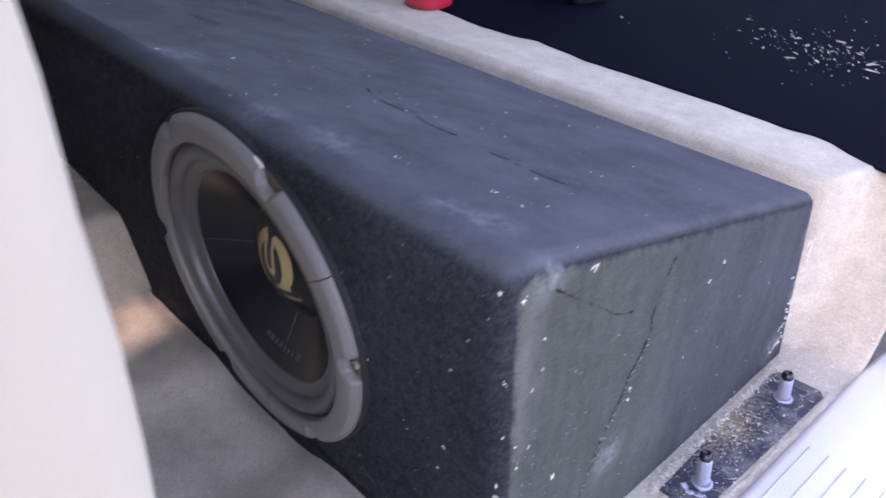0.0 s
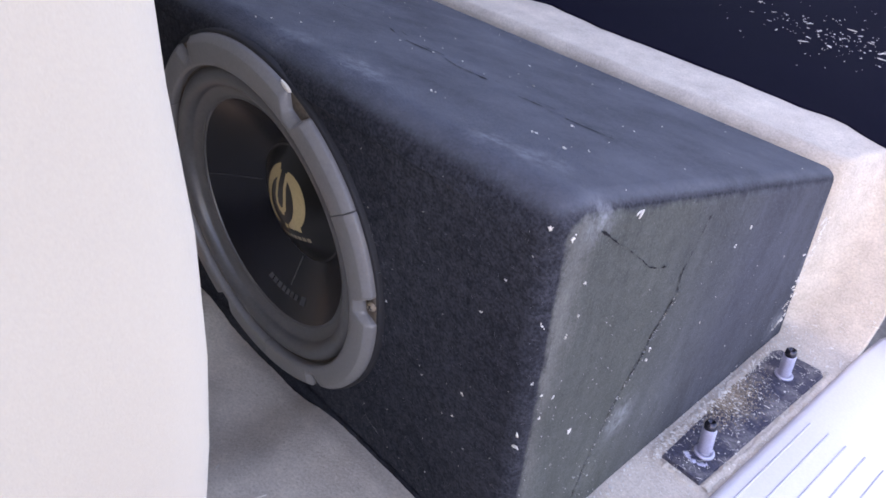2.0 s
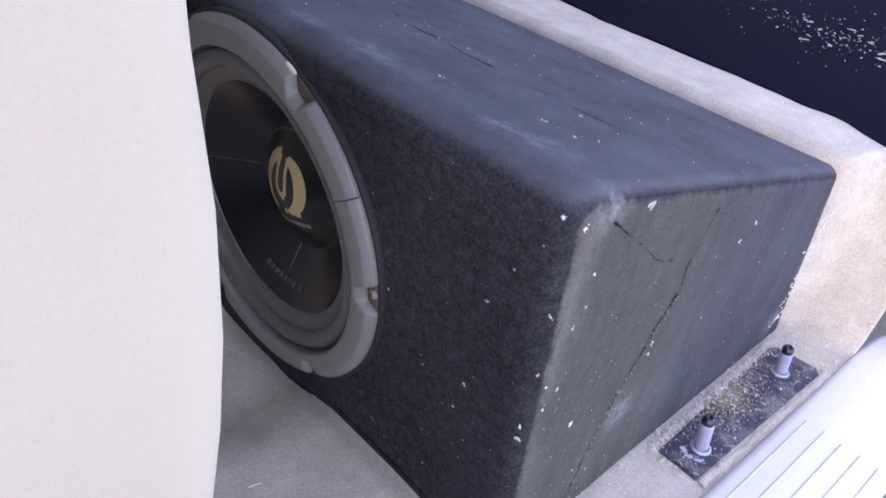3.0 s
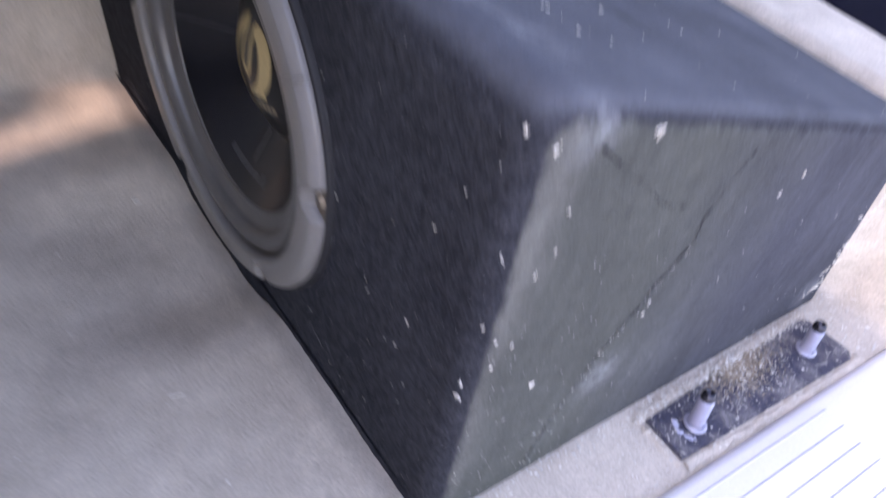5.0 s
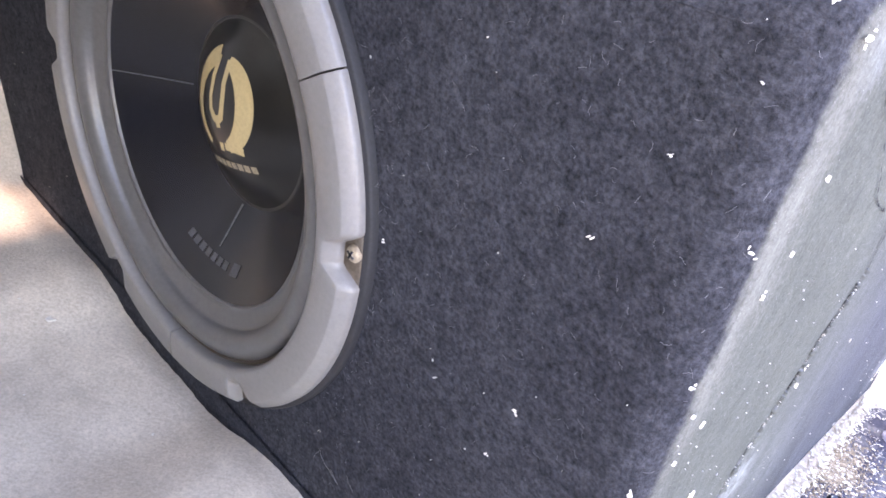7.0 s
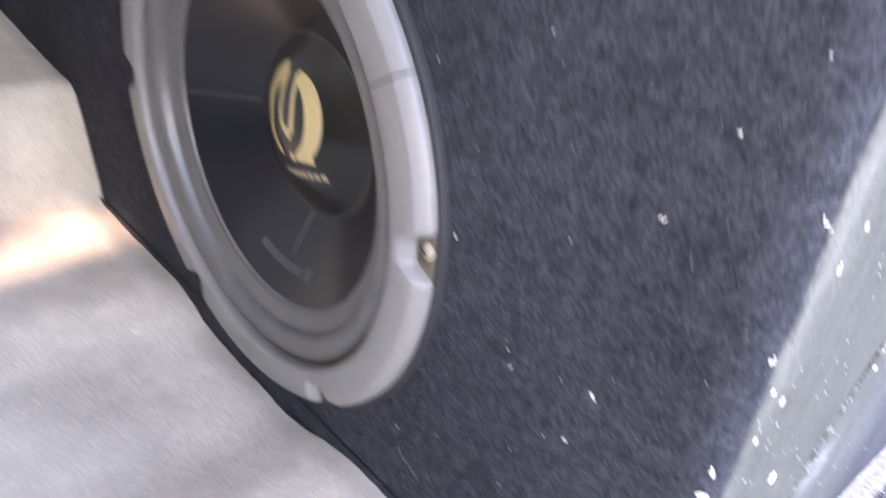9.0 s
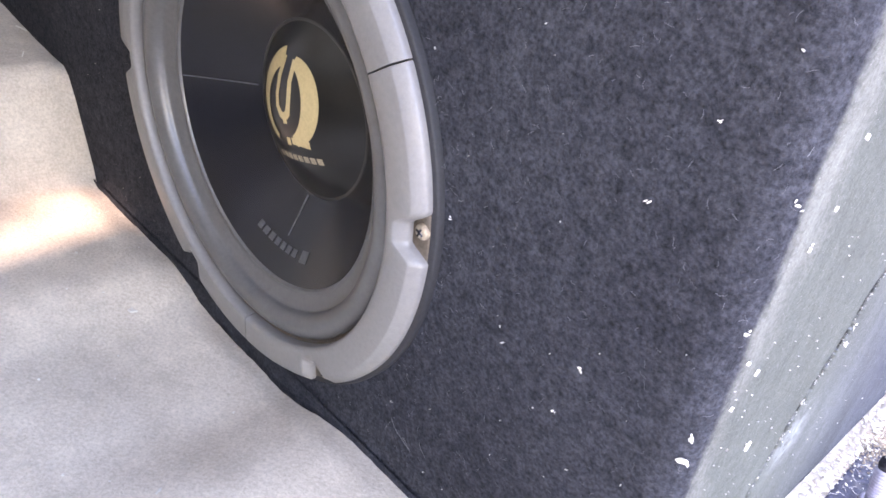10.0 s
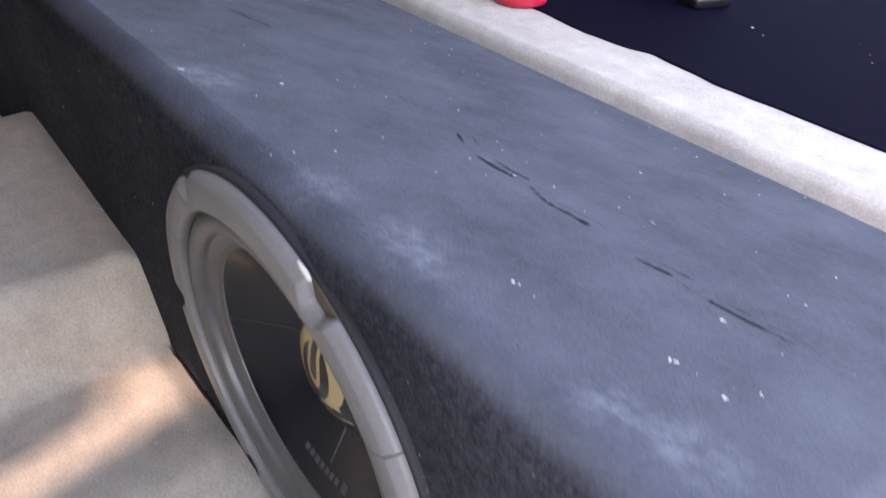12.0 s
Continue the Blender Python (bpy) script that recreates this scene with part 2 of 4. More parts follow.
# ---- mesh helpers ----
def link_bm(name, bm, material, smooth=True):
    me = bpy.data.meshes.new(name)
    bmesh.ops.recalc_face_normals(bm, faces=bm.faces)
    bm.to_mesh(me)
    bm.free()
    if smooth:
        me.polygons.foreach_set("use_smooth", [True] * len(me.polygons))
    if material:
        me.materials.append(material)
    return new(name, me)


def part(name, bm, material, parent, label="", smooth=True):
    ob = link_bm(name, bm, material, smooth)
    ob.parent = parent
    if label:
        ob["label"] = label
    return ob


def base(name, m=None):
    ob = new(name)
    ob.empty_display_size = 0.02
    if m is not None:
        ob.matrix_basis = m
    return ob


def lathe(profile, steps=128, a0=0.0, a1=2 * math.pi, bm=None):
    """Turns (radius, height) round the y axis; height grows towards -y."""
    bm = bm or bmesh.new()
    full = abs(a1 - a0 - 2 * math.pi) < 1e-6
    count = steps if full else steps + 1
    rings = []
    for i in range(count):
        a = a0 + (a1 - a0) * i / steps
        rings.append([bm.verts.new((r * math.cos(a), -h, r * math.sin(a))) for r, h in profile])
    for i in range(steps):
        p, q = rings[i], rings[(i + 1) % count]
        for k in range(len(profile) - 1):
            bm.faces.new((p[k], q[k], q[k + 1], p[k + 1]))
    bmesh.ops.remove_doubles(bm, verts=bm.verts, dist=1e-6)
    return bm


def slab(x0, x1, y0, y1, z0, z1, bevel=0.0, seg=2):
    bm = bmesh.new()
    bmesh.ops.create_cube(bm, size=1.0)
    for v in bm.verts:
        v.co = Vector((x0 + (v.co.x + 0.5) * (x1 - x0), y0 + (v.co.y + 0.5) * (y1 - y0), z0 + (v.co.z + 0.5) * (z1 - z0)))
    if bevel:
        bmesh.ops.bevel(bm, geom=bm.edges[:], offset=bevel, segments=seg, affect="EDGES", profile=0.5)
    return bm


def ribbon(points, widths, place, lift=0.0, bm=None):
    """A flat strip along 2D points with half widths, laid on a surface: place(u, v, lift) gives the 3D point."""
    bm = bm or bmesh.new()
    pts = [Vector(p) for p in points]
    rows = []
    for i, p in enumerate(pts):
        d = (pts[min(i + 1, len(pts) - 1)] - pts[max(i - 1, 0)]).normalized()
        nrm = Vector((-d.y, d.x)) * widths[i]
        rows.append([bm.verts.new(place(*(p + nrm * s), lift)) for s in (1, 0, -1)])
    for a, b in zip(rows, rows[1:]):
        for k in (0, 1):
            bm.faces.new((a[k], b[k], b[k + 1], a[k + 1]))
    return bm


# ---- structure: car floor, platform, shell ----
LEFT, FRONT, REAR, SILL_X = -1.45, -1.3, 1.9, 0.078
PLATFORM_Z = 0.200


def ease(v):
    v = min(1.0, max(0.0, v))
    return v * v * (3 - 2 * v)


def floor_height(x, y):
    tunnel = (0.096 * ease((-x - 0.570) / 0.048) + 0.026 * ease((-x - 0.60) / 0.32)) * ease((x + 0.985) / 0.06)
    tunnel *= 1.0 - ease((y - 0.004) / 0.03)
    side = ease((x + 0.02) / 0.03)
    step = PLATFORM_Z * ease((y - 0.496 - 0.004 * side) / (0.018 + 0.085 * side))
    wave = 0.0022 * noise.noise((x * 9, y * 9, 0.0)) + 0.0009 * noise.noise((x * 31, y * 31, 3.0))
    if y > 0.6:
        wave *= 0.4
    dip = -0.015 * ease((-x - 0.19) / 0.08) * ease((x + 0.43) / 0.07) * ease((y + 0.20) / 0.14) * (1 - ease((y - 0.004) / 0.03))
    under = -0.003 if -0.01 < y < 0.49 and x < -0.004 else 0.0
    return tunnel + step + wave + under + dip


def carpet_floor():
    xs = np.unique(np.concatenate([np.arange(LEFT, -1.2, 0.05), np.arange(-1.2, SILL_X, 0.0088), [SILL_X]]))
    ys = np.unique(np.concatenate([np.arange(FRONT, -0.5, 0.05), np.arange(-0.5, 0.72, 0.0085), np.arange(0.72, REAR, 0.06), [REAR]]))
    verts = [(x, y, floor_height(x, y)) for x in xs for y in ys]
    ny = len(ys)
    faces = [(i * ny + j, (i + 1) * ny + j, (i + 1) * ny + j + 1, i * ny + j + 1) for i in range(len(xs) - 1) for j in range(ny - 1)]
    me = bpy.data.meshes.new("floor")
    me.from_pydata(verts, [], faces)
    me.polygons.foreach_set("use_smooth", [True] * len(faces))
    me.materials.append(M_BEIGE)
    ob = new("floor", me)
    solid = ob.modifiers.new("thickness", "SOLIDIFY")
    solid.thickness, solid.offset = 0.012, -1
    return tagged(ob, "worn beige carpeted car floor with a raised centre tunnel", "floor", kind="structure")


carpet_floor()


def wall_with_hole(name, axis, at, thick, u0, u1, v0, v1, hole, label, material=M_TRIM):
    """A wall in the plane axis = at, from four blocks round one opening (hu0, hu1, hv0, hv1)."""
    hu0, hu1, hv0, hv1 = hole
    bm = bmesh.new()
    for a0, a1, b0, b1 in ((u0, hu0, v0, v1), (hu1, u1, v0, v1), (hu0, hu1, v0, hv0), (hu0, hu1, hv1, v1)):
        if axis == "x":
            piece = slab(at, at + thick, a0, a1, b0, b1)
        else:
            piece = slab(a0, a1, at, at + thick, b0, b1)
        me = bpy.data.meshes.new("tmp")
        piece.to_mesh(me)
        piece.free()
        bm.from_mesh(me)
        bpy.data.meshes.remove(me)
    return tagged(link_bm(name, bm, material, False), label, "wall", kind="structure")


ROOF_Z = 1.10
# sunlit patch on the carpet; an added, unseen wall's uneven gap casts it
PATCH = [(-0.578, -0.056), (-0.566, -0.014), (-0.535, -0.006), (-0.498, -0.012), (-0.494, -0.050), (-0.484, -0.095), (-0.470, -0.160), (-0.464, -0.215), (-0.490, -0.215), (-0.500, -0.165), (-0.514, -0.110), (-0.524, -0.078), (-0.545, -0.068)]


def front_wall_with_gap():
    bm = bmesh.new()
    outer = [(LEFT - 0.05, -0.3), (0.30, -0.3), (0.30, ROOF_Z), (LEFT - 0.05, ROOF_Z)]
    gap = []
    for x, y in PATCH:
        far = (FRONT - y) / SUN_TO.y
        gap.append((x + SUN_TO.x * far, SUN_TO.z * far))
    edges = []
    for loop in (outer, gap):
        vs = [bm.verts.new((x, FRONT, z)) for x, z in loop]
        edges += [bm.edges.new((vs[k], vs[(k + 1) % len(vs)])) for k in range(len(vs))]
    bmesh.ops.triangle_fill(bm, use_beauty=True, edges=edges)
    ob = link_bm("wall_front", bm, M_TRIM, False)
    solid = ob.modifiers.new("thickness", "SOLIDIFY")
    solid.thickness, solid.offset = 0.004, 0
    return tagged(ob, "unseen grey front wall with a gap added to cast the sunlit patch", "wall", kind="structure")


front_wall_with_gap()
# unseen left and rear walls are added; the rear opening lets skylight in
tagged(link_bm("wall_left", slab(LEFT - 0.05, LEFT, FRONT, REAR, -0.3, ROOF_Z), M_TRIM, False), "plain grey trimmed car side wall", "wall", kind="structure")
wall_with_hole("wall_rear", "y", REAR, 0.05, LEFT - 0.05, 0.30, -0.3, ROOF_Z, (-1.35, 0.20, 0.30, 1.04), "unseen grey rear wall with an opening added for skylight")


# unseen roof; its wide opening is added to let skylight onto the box
def ceiling_with_light_opening():
    bm = bmesh.new()
    x0, x1, y0, y1 = LEFT - 0.05, -0.05, FRONT - 0.05, REAR + 0.05
    hx0, hy0, hy1 = -0.72, 0.06, 1.16
    for a0, a1, b0, b1 in ((x0, hx0, y0, y1), (hx0, x1, y0, hy0), (hx0, x1, hy1, y1)):
        piece = slab(a0, a1, b0, b1, ROOF_Z, ROOF_Z + 0.05)
        me = bpy.data.meshes.new("tmp")
        piece.to_mesh(me)
        piece.free()
        bm.from_mesh(me)
        bpy.data.meshes.remove(me)
    return tagged(link_bm("ceiling", bm, M_TRIM, False), "unseen pale grey headliner with a wide opening added for skylight", "ceiling", kind="structure")


ceiling_with_light_opening()
tagged(link_bm("ground", slab(-60, 60, -60, 60, -0.62, -0.38), M_EARTH, False), "bare grey concrete ground beside the car", "ground", kind="structure")
tagged(link_bm("body_side", slab(0.205, 0.30, FRONT, REAR, -0.3, -0.012, 0.01), M_BODY), "painted lower body panel below the open door", "trim", kind="structure")

# unseen wall, added to cut the light from the front right
tagged(link_bm("wall_right", slab(0.305, 0.36, FRONT, -0.78, -0.3, ROOF_Z, 0.01), M_TRIM), "unseen grey side wall added to block light beside the seat", "wall", kind="structure")

# ---- door sill ----
sill = base("door_sill", pose(0.0755, 0.353, 0.0, 0, 0, -1.6))
tagged(sill, "ribbed white plastic door sill plate beside beige carpet", "door sill")
SILL_W = 0.100
bm = bmesh.new()
prof = [(-0.002, -0.03), (-0.002, 0.002), (0.001, 0.0052), (0.006, 0.0068), (SILL_W - 0.012, 0.0068), (SILL_W - 0.004, 0.003), (SILL_W, -0.008), (SILL_W, -0.03)]
ends = []
for y, shrink in ((-1.45, 0), (0.150, 0), (0.205, 0.003), (0.222, 0.010), (0.228, 0.022)):
    ends.append([bm.verts.new((min(max(x, -0.002 + shrink), SILL_W - shrink), y, z - (0.003 if shrink > 0.02 else 0))) for x, z in prof])
for a, b in zip(ends, ends[1:]):
    for k in range(len(prof) - 1):
        bm.faces.new((a[k], a[k + 1], b[k + 1], b[k]))
bm.faces.new(ends[-1])
part("plate", bm, M_SILL, sill)
for i in range(5):
    x = 0.0135 + 0.0178 * i
    bm = slab(x - 0.0010, x + 0.0010, -0.70, 0.002 * (i % 2), 0.0062, 0.0075, 0.0005, 1)
    part("rib", bm, M_GROOVE, sill, "thin grey raised rib")
bm = slab(0.004, 0.125, 0.235, 0.315, -0.03, 0.022, 0.010, 3)
part("end_cap", bm, M_GASKET, sill, "black rubber door seal")

# ---- mounting plate with studs ----
plate = base("floor_bracket")
tagged(plate, "dirty dark metal floor bracket with two threaded studs", "floor bracket")
bm = bmesh.new()
outline = [(0.0165, 0.201), (0.0563, 0.2005), (0.0667, 0.4385), (0.0600, 0.446), (0.0162, 0.4415), (0.0115, 0.431)]
lo = [bm.verts.new((x, y, -0.004)) for x, y in outline]
hi = [bm.verts.new((x, y, 0.0036)) for x, y in outline]
for k in range(len(outline)):
    bm.faces.new((lo[k], lo[(k + 1) % 6], hi[(k + 1) % 6], hi[k]))
bm.faces.new(hi)
bmesh.ops.bevel(bm, geom=[e for e in bm.edges if e.verts[0].co.z > 0 and e.verts[1].co.z > 0], offset=0.0012, segments=2, affect="EDGES")
part("bracket_plate", bm, M_PLATE, plate, "dark dirty metal plate with rust and dust", smooth=False)


def vertical_lathe(profile, steps=28):
    bm = lathe(profile, steps)
    bmesh.ops.rotate(bm, verts=bm.verts, matrix=Matrix.Rotation(radians(-90), 3, "X"))
    return bm


for sx, sy, tilt_x, tilt_y in ((0.0395, 0.2355, -6, -9), (0.0380, 0.4030, 2, -5)):
    thread = []
    for k in range(11):
        thread += [(0.0050, 0.0030 + 0.0021 * k), (0.0066, 0.0038 + 0.0021 * k), (0.0066, 0.0043 + 0.0021 * k)]
    stud = part("stud", vertical_lathe([(0.0, 0.0), (0.0060, 0.0), (0.0060, 0.0026)] + thread + [(0.0054, 0.0262), (0.0054, 0.027), (0.0, 0.027)]), M_STEEL, plate, "bright zinc threaded stud", smooth=False)
    stud.matrix_basis = pose(sx, sy, 0.0036, tilt_x, tilt_y, 0)
    tip = part("stud_tip", vertical_lathe([(0.0057, 0.0266), (0.0059, 0.0275), (0.0059, 0.0310), (0.0050, 0.0335), (0.0040, 0.0342), (0.0026, 0.0338), (0.0022, 0.031), (0.0, 0.031)], 12), M_TIP, stud, "dark socket tip")
    washer = part("washer", vertical_lathe([(0.0064, 0.0), (0.0098, 0.0), (0.0098, 0.0012), (0.0088, 0.0022), (0.0070, 0.0022), (0.0064, 0.0014)], 24), M_STEEL, plate, "dull zinc washer")
    washer.matrix_basis = pose(sx, sy, 0.0037)


def floor_place(u, v, lift=0.0):
    return Vector((u, v, 0.0005 + lift))


# ---- subwoofer box ----
LEAN = radians(4.274)
BOX_LEFT = -1.30
FB, FT, BT, BB = Vector((-0.0000, -0.018)), Vector((-0.0264, 0.3351)), Vector((0.429, 0.2212)), Vector((0.493, -0.018))
FOOT = Vector((-0.0014, 0.0))
SP_C = Vector((-0.2999, -0.0095, 0.1617))
SP_M = Matrix.Translation(SP_C) @ Matrix.Rotation(LEAN, 4, "X")


def front_place(u, v, lift=0.0):
    """A point of the box's front, u metres along it and v metres up; lift stands proud."""
    d = (FT - FB).normalized()
    p = FOOT + d * v
    return Vector((u, p.x - lift * d.y, p.y + lift * d.x))


def top_place(u, v, lift=0.0):
    d = (BT - FT).normalized()
    p = FT + d * v
    return Vector((u, p.x + lift * -d.y, p.y + lift * d.x))


def end_place(u, v, lift=0.0):
    return Vector((0.0002 + lift, u, v))


def rounded_profile(radii, inset=0.0):
    """The box's end outline with rounded corners, front bottom first, going up."""
    corners = [FB, FT, BT, BB]
    if inset:
        mid = (FB + FT + BT + BB) / 4
        out = []
        for i, c in enumerate(corners):
            p, q = corners[i - 1], corners[(i + 1) % 4]
            n1 = (c - p).normalized()
            n2 = (q - c).normalized()
            n1, n2 = Vector((n1.y, -n1.x)), Vector((n2.y, -n2.x))
            k = (n1 + n2) / (1 + n1.dot(n2))
            out.append(c + k * inset)
        corners = out
    pts = []
    for i, c in enumerate(corners):
        p, q = corners[i - 1], corners[(i + 1) % 4]
        r = max(radii[i] - inset, 0.002)
        a, b = (p - c).normalized(), (q - c).normalized()
        half = math.acos(max(-1, min(1, a.dot(b)))) / 2
        t = r / math.tan(half)
        centre = c + (a + b).normalized() * (r / math.sin(half))
        s, e = c + a * t - centre, c + b * t - centre
        ang = math.atan2(s.x * e.y - s.y * e.x, s.dot(e))
        for k in range(7):
            w = ang * k / 6
            pts.append(centre + Vector((s.x * math.cos(w) - s.y * math.sin(w), s.x * math.sin(w) + s.y * math.cos(w))))
    return pts


box = base("subwoofer_box")
tagged(box, "charcoal carpet-covered wedge-shaped subwoofer box with wood flakes", "speaker box")
RADII = (0.006, 0.022, 0.012, 0.014)
bm = bmesh.new()
outer = rounded_profile(RADII)
END_R = 0.014
sections = [(BOX_LEFT, 0.0), (-END_R, 0.0)] + [(-END_R + END_R * math.sin(a), END_R * (1 - math.cos(a))) for a in (0.3, 0.6, 0.9, 1.2, math.pi / 2)]
rings = []
for x, ins in sections:
    rings.append([bm.verts.new((x, p.x, p.y)) for p in rounded_profile(RADII, ins)])
n = len(outer)
front_flat = 6  # the flat front lies between the last point of corner 0 and the first of corner 1
for si, (a, b) in enumerate(zip(rings, rings[1:])):
    for k in range(n):
        if si == 0 and k == front_flat:
            continue
        bm.faces.new((a[k], a[(k + 1) % n], b[(k + 1) % n], b[k]))
bm.faces.new(rings[0])
bm.faces.new(rings[-1])
# the front panel, with a round hole for the speaker
q0, q1, q2, q3 = rings[0][6], rings[0][7], rings[1][7], rings[1][6]
hole = []
for k in range(72):
    a = 2 * math.pi * k / 72
    hole.append(bm.verts.new(SP_M @ Vector((0.139 * math.cos(a), 0.0, 0.139 * math.sin(a)))))
edges = []
for a, b in ((q0, q1), (q1, q2), (q2, q3), (q3, q0)):
    edges.append(bm.edges.get((a, b)) or bm.edges.new((a, b)))
for k in range(72):
    edges.append(bm.edges.new((hole[k], hole[(k + 1) % 72])))
bmesh.ops.triangle_fill(bm, use_beauty=True, edges=edges)
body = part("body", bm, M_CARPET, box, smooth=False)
flat = body.data
for p in flat.polygons:
    p.use_smooth = len(p.vertices) == 4 and p.area < 0.03
bm = lathe([(0.139, 0.0), (0.139, -0.09), (0.0, -0.09)], 72)
well = part("cutout", bm, M_GASKET, box, "dark speaker cut-out")
well.matrix_basis = SP_M


def seam(points, place, name, label, half=0.0011, gaps=0.0):
    """A ragged slit between two carpet lips: it wanders, swells and closes here and there."""
    random.seed(len(points) * 7)
    seed = points[0][0] * 100
    dense = []
    for (u0, v0), (u1, v1) in zip(points, points[1:]):
        steps = max(4, int(math.hypot(u1 - u0, v1 - v0) / 0.0022))
        for k in range(steps):
            f = k / steps
            i = len(dense)
            wx = 0.0016 * noise.noise((i * 0.07, seed, 0)) + 0.0009 * noise.noise((i * 0.3, seed, 4))
            wy = 0.0016 * noise.noise((i * 0.07, seed, 9)) + 0.0009 * noise.noise((i * 0.3, seed, 7))
            dense.append((u0 + (u1 - u0) * f + wx, v0 + (v1 - v0) * f + wy))
    dense.append(points[-1])
    ws = []
    for i in range(len(dense)):
        w = noise.noise((i * 0.055, seed, 2)) + 0.8 * noise.noise((i * 0.55, seed, 5)) + 0.6 * noise.noise((i * 1.3, seed, 8)) + 0.55 - gaps
        ws.append(max(0.00004, half * min(1.2, w)))
    ws[0] = ws[-1] = 0.00003
    return part(name, ribbon(dense, ws, place, 0.0005), M_SEAM, box, label)


def ridge(points, place, radius, rough=1.0):
    bm = bmesh.new()
    rows = []
    pts = [Vector(p) for p in points]
    fine = []
    for a, b in zip(pts, pts[1:]):
        fine += [a.lerp(b, k / 26) for k in range(26)]
    fine.append(pts[-1])
    for i, p in enumerate(fine):
        d = (fine[min(i + 1, len(fine) - 1)] - fine[max(i - 1, 0)]).normalized()
        nrm = Vector((-d.y, d.x))
        r = radius * max(0.1, 0.75 + rough * 0.9 * noise.noise((i * 0.35, points[0][0] * 90, 0)) + rough * 0.5 * noise.noise((i * 0.9, 5.1, points[0][0] * 90)))
        p = p + nrm * radius * rough * (0.8 * noise.noise((i * 0.25, 8.3, points[0][1] * 40)) + 0.5 * noise.noise((i * 0.9, 2.3, 0)))
        rows.append([bm.verts.new(place(*(p + nrm * r * 1.6 * math.cos(a)), r * 0.75 * math.sin(a) - 0.0002)) for a in (0, 0.8, 1.57, 2.34, 3.14)])
    for a, b in zip(rows, rows[1:]):
        for k in range(4):
            bm.faces.new((a[k], b[k], b[k + 1], a[k + 1]))
    return bm


# the top's covering has split here and there along one line
for pts, half in (([(-0.664, 0.165), (-0.63, 0.174), (-0.604, 0.180)], 0.0012), ([(-0.424, 0.191), (-0.399, 0.195)], 0.0012), ([(-0.346, 0.189), (-0.327, 0.179)], 0.0015),
                  ([(-0.305, 0.171), (-0.284, 0.171), (-0.270, 0.173)], 0.0018), ([(-0.255, 0.172), (-0.234, 0.166), (-0.202, 0.169)], 0.0020), ([(-0.166, 0.164), (-0.143, 0.169)], 0.0017),
                  ([(-0.135, 0.164), (-0.124, 0.166)], 0.0013), ([(-0.119, 0.165), (-0.100, 0.168), (-0.074, 0.174)], 0.0018)):
    seam(pts, top_place, "seam", "dark split seam in the carpet", half * 0.95, 0.10)
    seam([(u + 0.006, v + 0.009) for u, v in pts], top_place, "seam", "dark split seam in the carpet", half * 0.6, 0.38)
SPLIT = [(0.157, 0.267), (0.151, 0.251), (0.1465, 0.236), (0.142, 0.222), (0.146, 0.204), (0.136, 0.185), (0.127, 0.173), (0.122, 0.154), (0.1115, 0.1366), (0.0995, 0.114), (0.092, 0.088), (0.083, 0.056), (0.078, 0.006)]
seam(SPLIT[:5], end_place, "seam", "dark split seam in the carpet", 0.0012, 0.12)
seam(SPLIT[4:], end_place, "seam", "dark split seam in the carpet", 0.0011, 0.28)
seam([(0.0144, 0.3036), (0.0374, 0.2882), (0.0658, 0.268), (0.0868, 0.2516), (0.1095, 0.2406)], end_place, "seam", "dark split seam in the carpet", 0.0010, 0.38)
seam([(0.106, 0.2435), (0.110, 0.2405), (0.116, 0.239)], end_place, "seam", "small torn hole in the carpet", 0.0020, -0.2)
part("seam_lip", ridge([(u + 0.004, v) for u, v in SPLIT[4:]], end_place, 0.0018), M_CARPET, box)
part("seam_lip", ridge([(u + 0.0035, v) for u, v in SPLIT[5:]], end_place, 0.0011), M_RIDGE, box, "dusty raised carpet lip")

for pts in ([(0.011, 0.197), (0.008, 0.30), (0.006, 0.445)], [(0.010, 0.195), (0.059, 0.196)], [(0.061, 0.20), (0.067, 0.33), (0.0715, 0.450)]):
    part("carpet_edge", ridge(pts, floor_place, 0.0030), M_BEIGE, plate, "frayed beige carpet edge round the bracket")


def foot_strip_mesh():
    """An added strip that closes the gap from the box's foot to the floor."""
    bm = bmesh.new()
    rows = []
    for k in range(181):
        u = -0.016 - 0.60 * k / 180
        wob = 0.0010 * noise.noise((u * 40, 1.7, 0)) + 0.0006 * noise.noise((u * 130, 6.1, 0))
        up = front_place(u, 0.003, 0.0003)
        low = Vector((u, up.y + 0.0006 + wob, floor_height(u, -0.004) - 0.003))
        mid = low.lerp(up, 0.5) + Vector((0, -0.0003, 0))
        back = low + Vector((0, 0.008, 0))
        rows.append([bm.verts.new(p) for p in (up, mid, low, back)])
    for a, b in zip(rows, rows[1:]):
        for k in range(3):
            bm.faces.new((a[k], b[k], b[k + 1], a[k + 1]))
    return bm


part("foot_strip", foot_strip_mesh(), M_CARPET, box, "charcoal carpet strip added between the box's foot and the floor")
# a smear of dried white paste before one stud
part("dried_paste", ridge([(0.028, 0.222), (0.036, 0.2175), (0.045, 0.2195), (0.049, 0.225)], lambda u, v, h=0.0: Vector((u, v, 0.0038 + h)), 0.0015), M_STEEL, plate, "smear of pale dried paste")

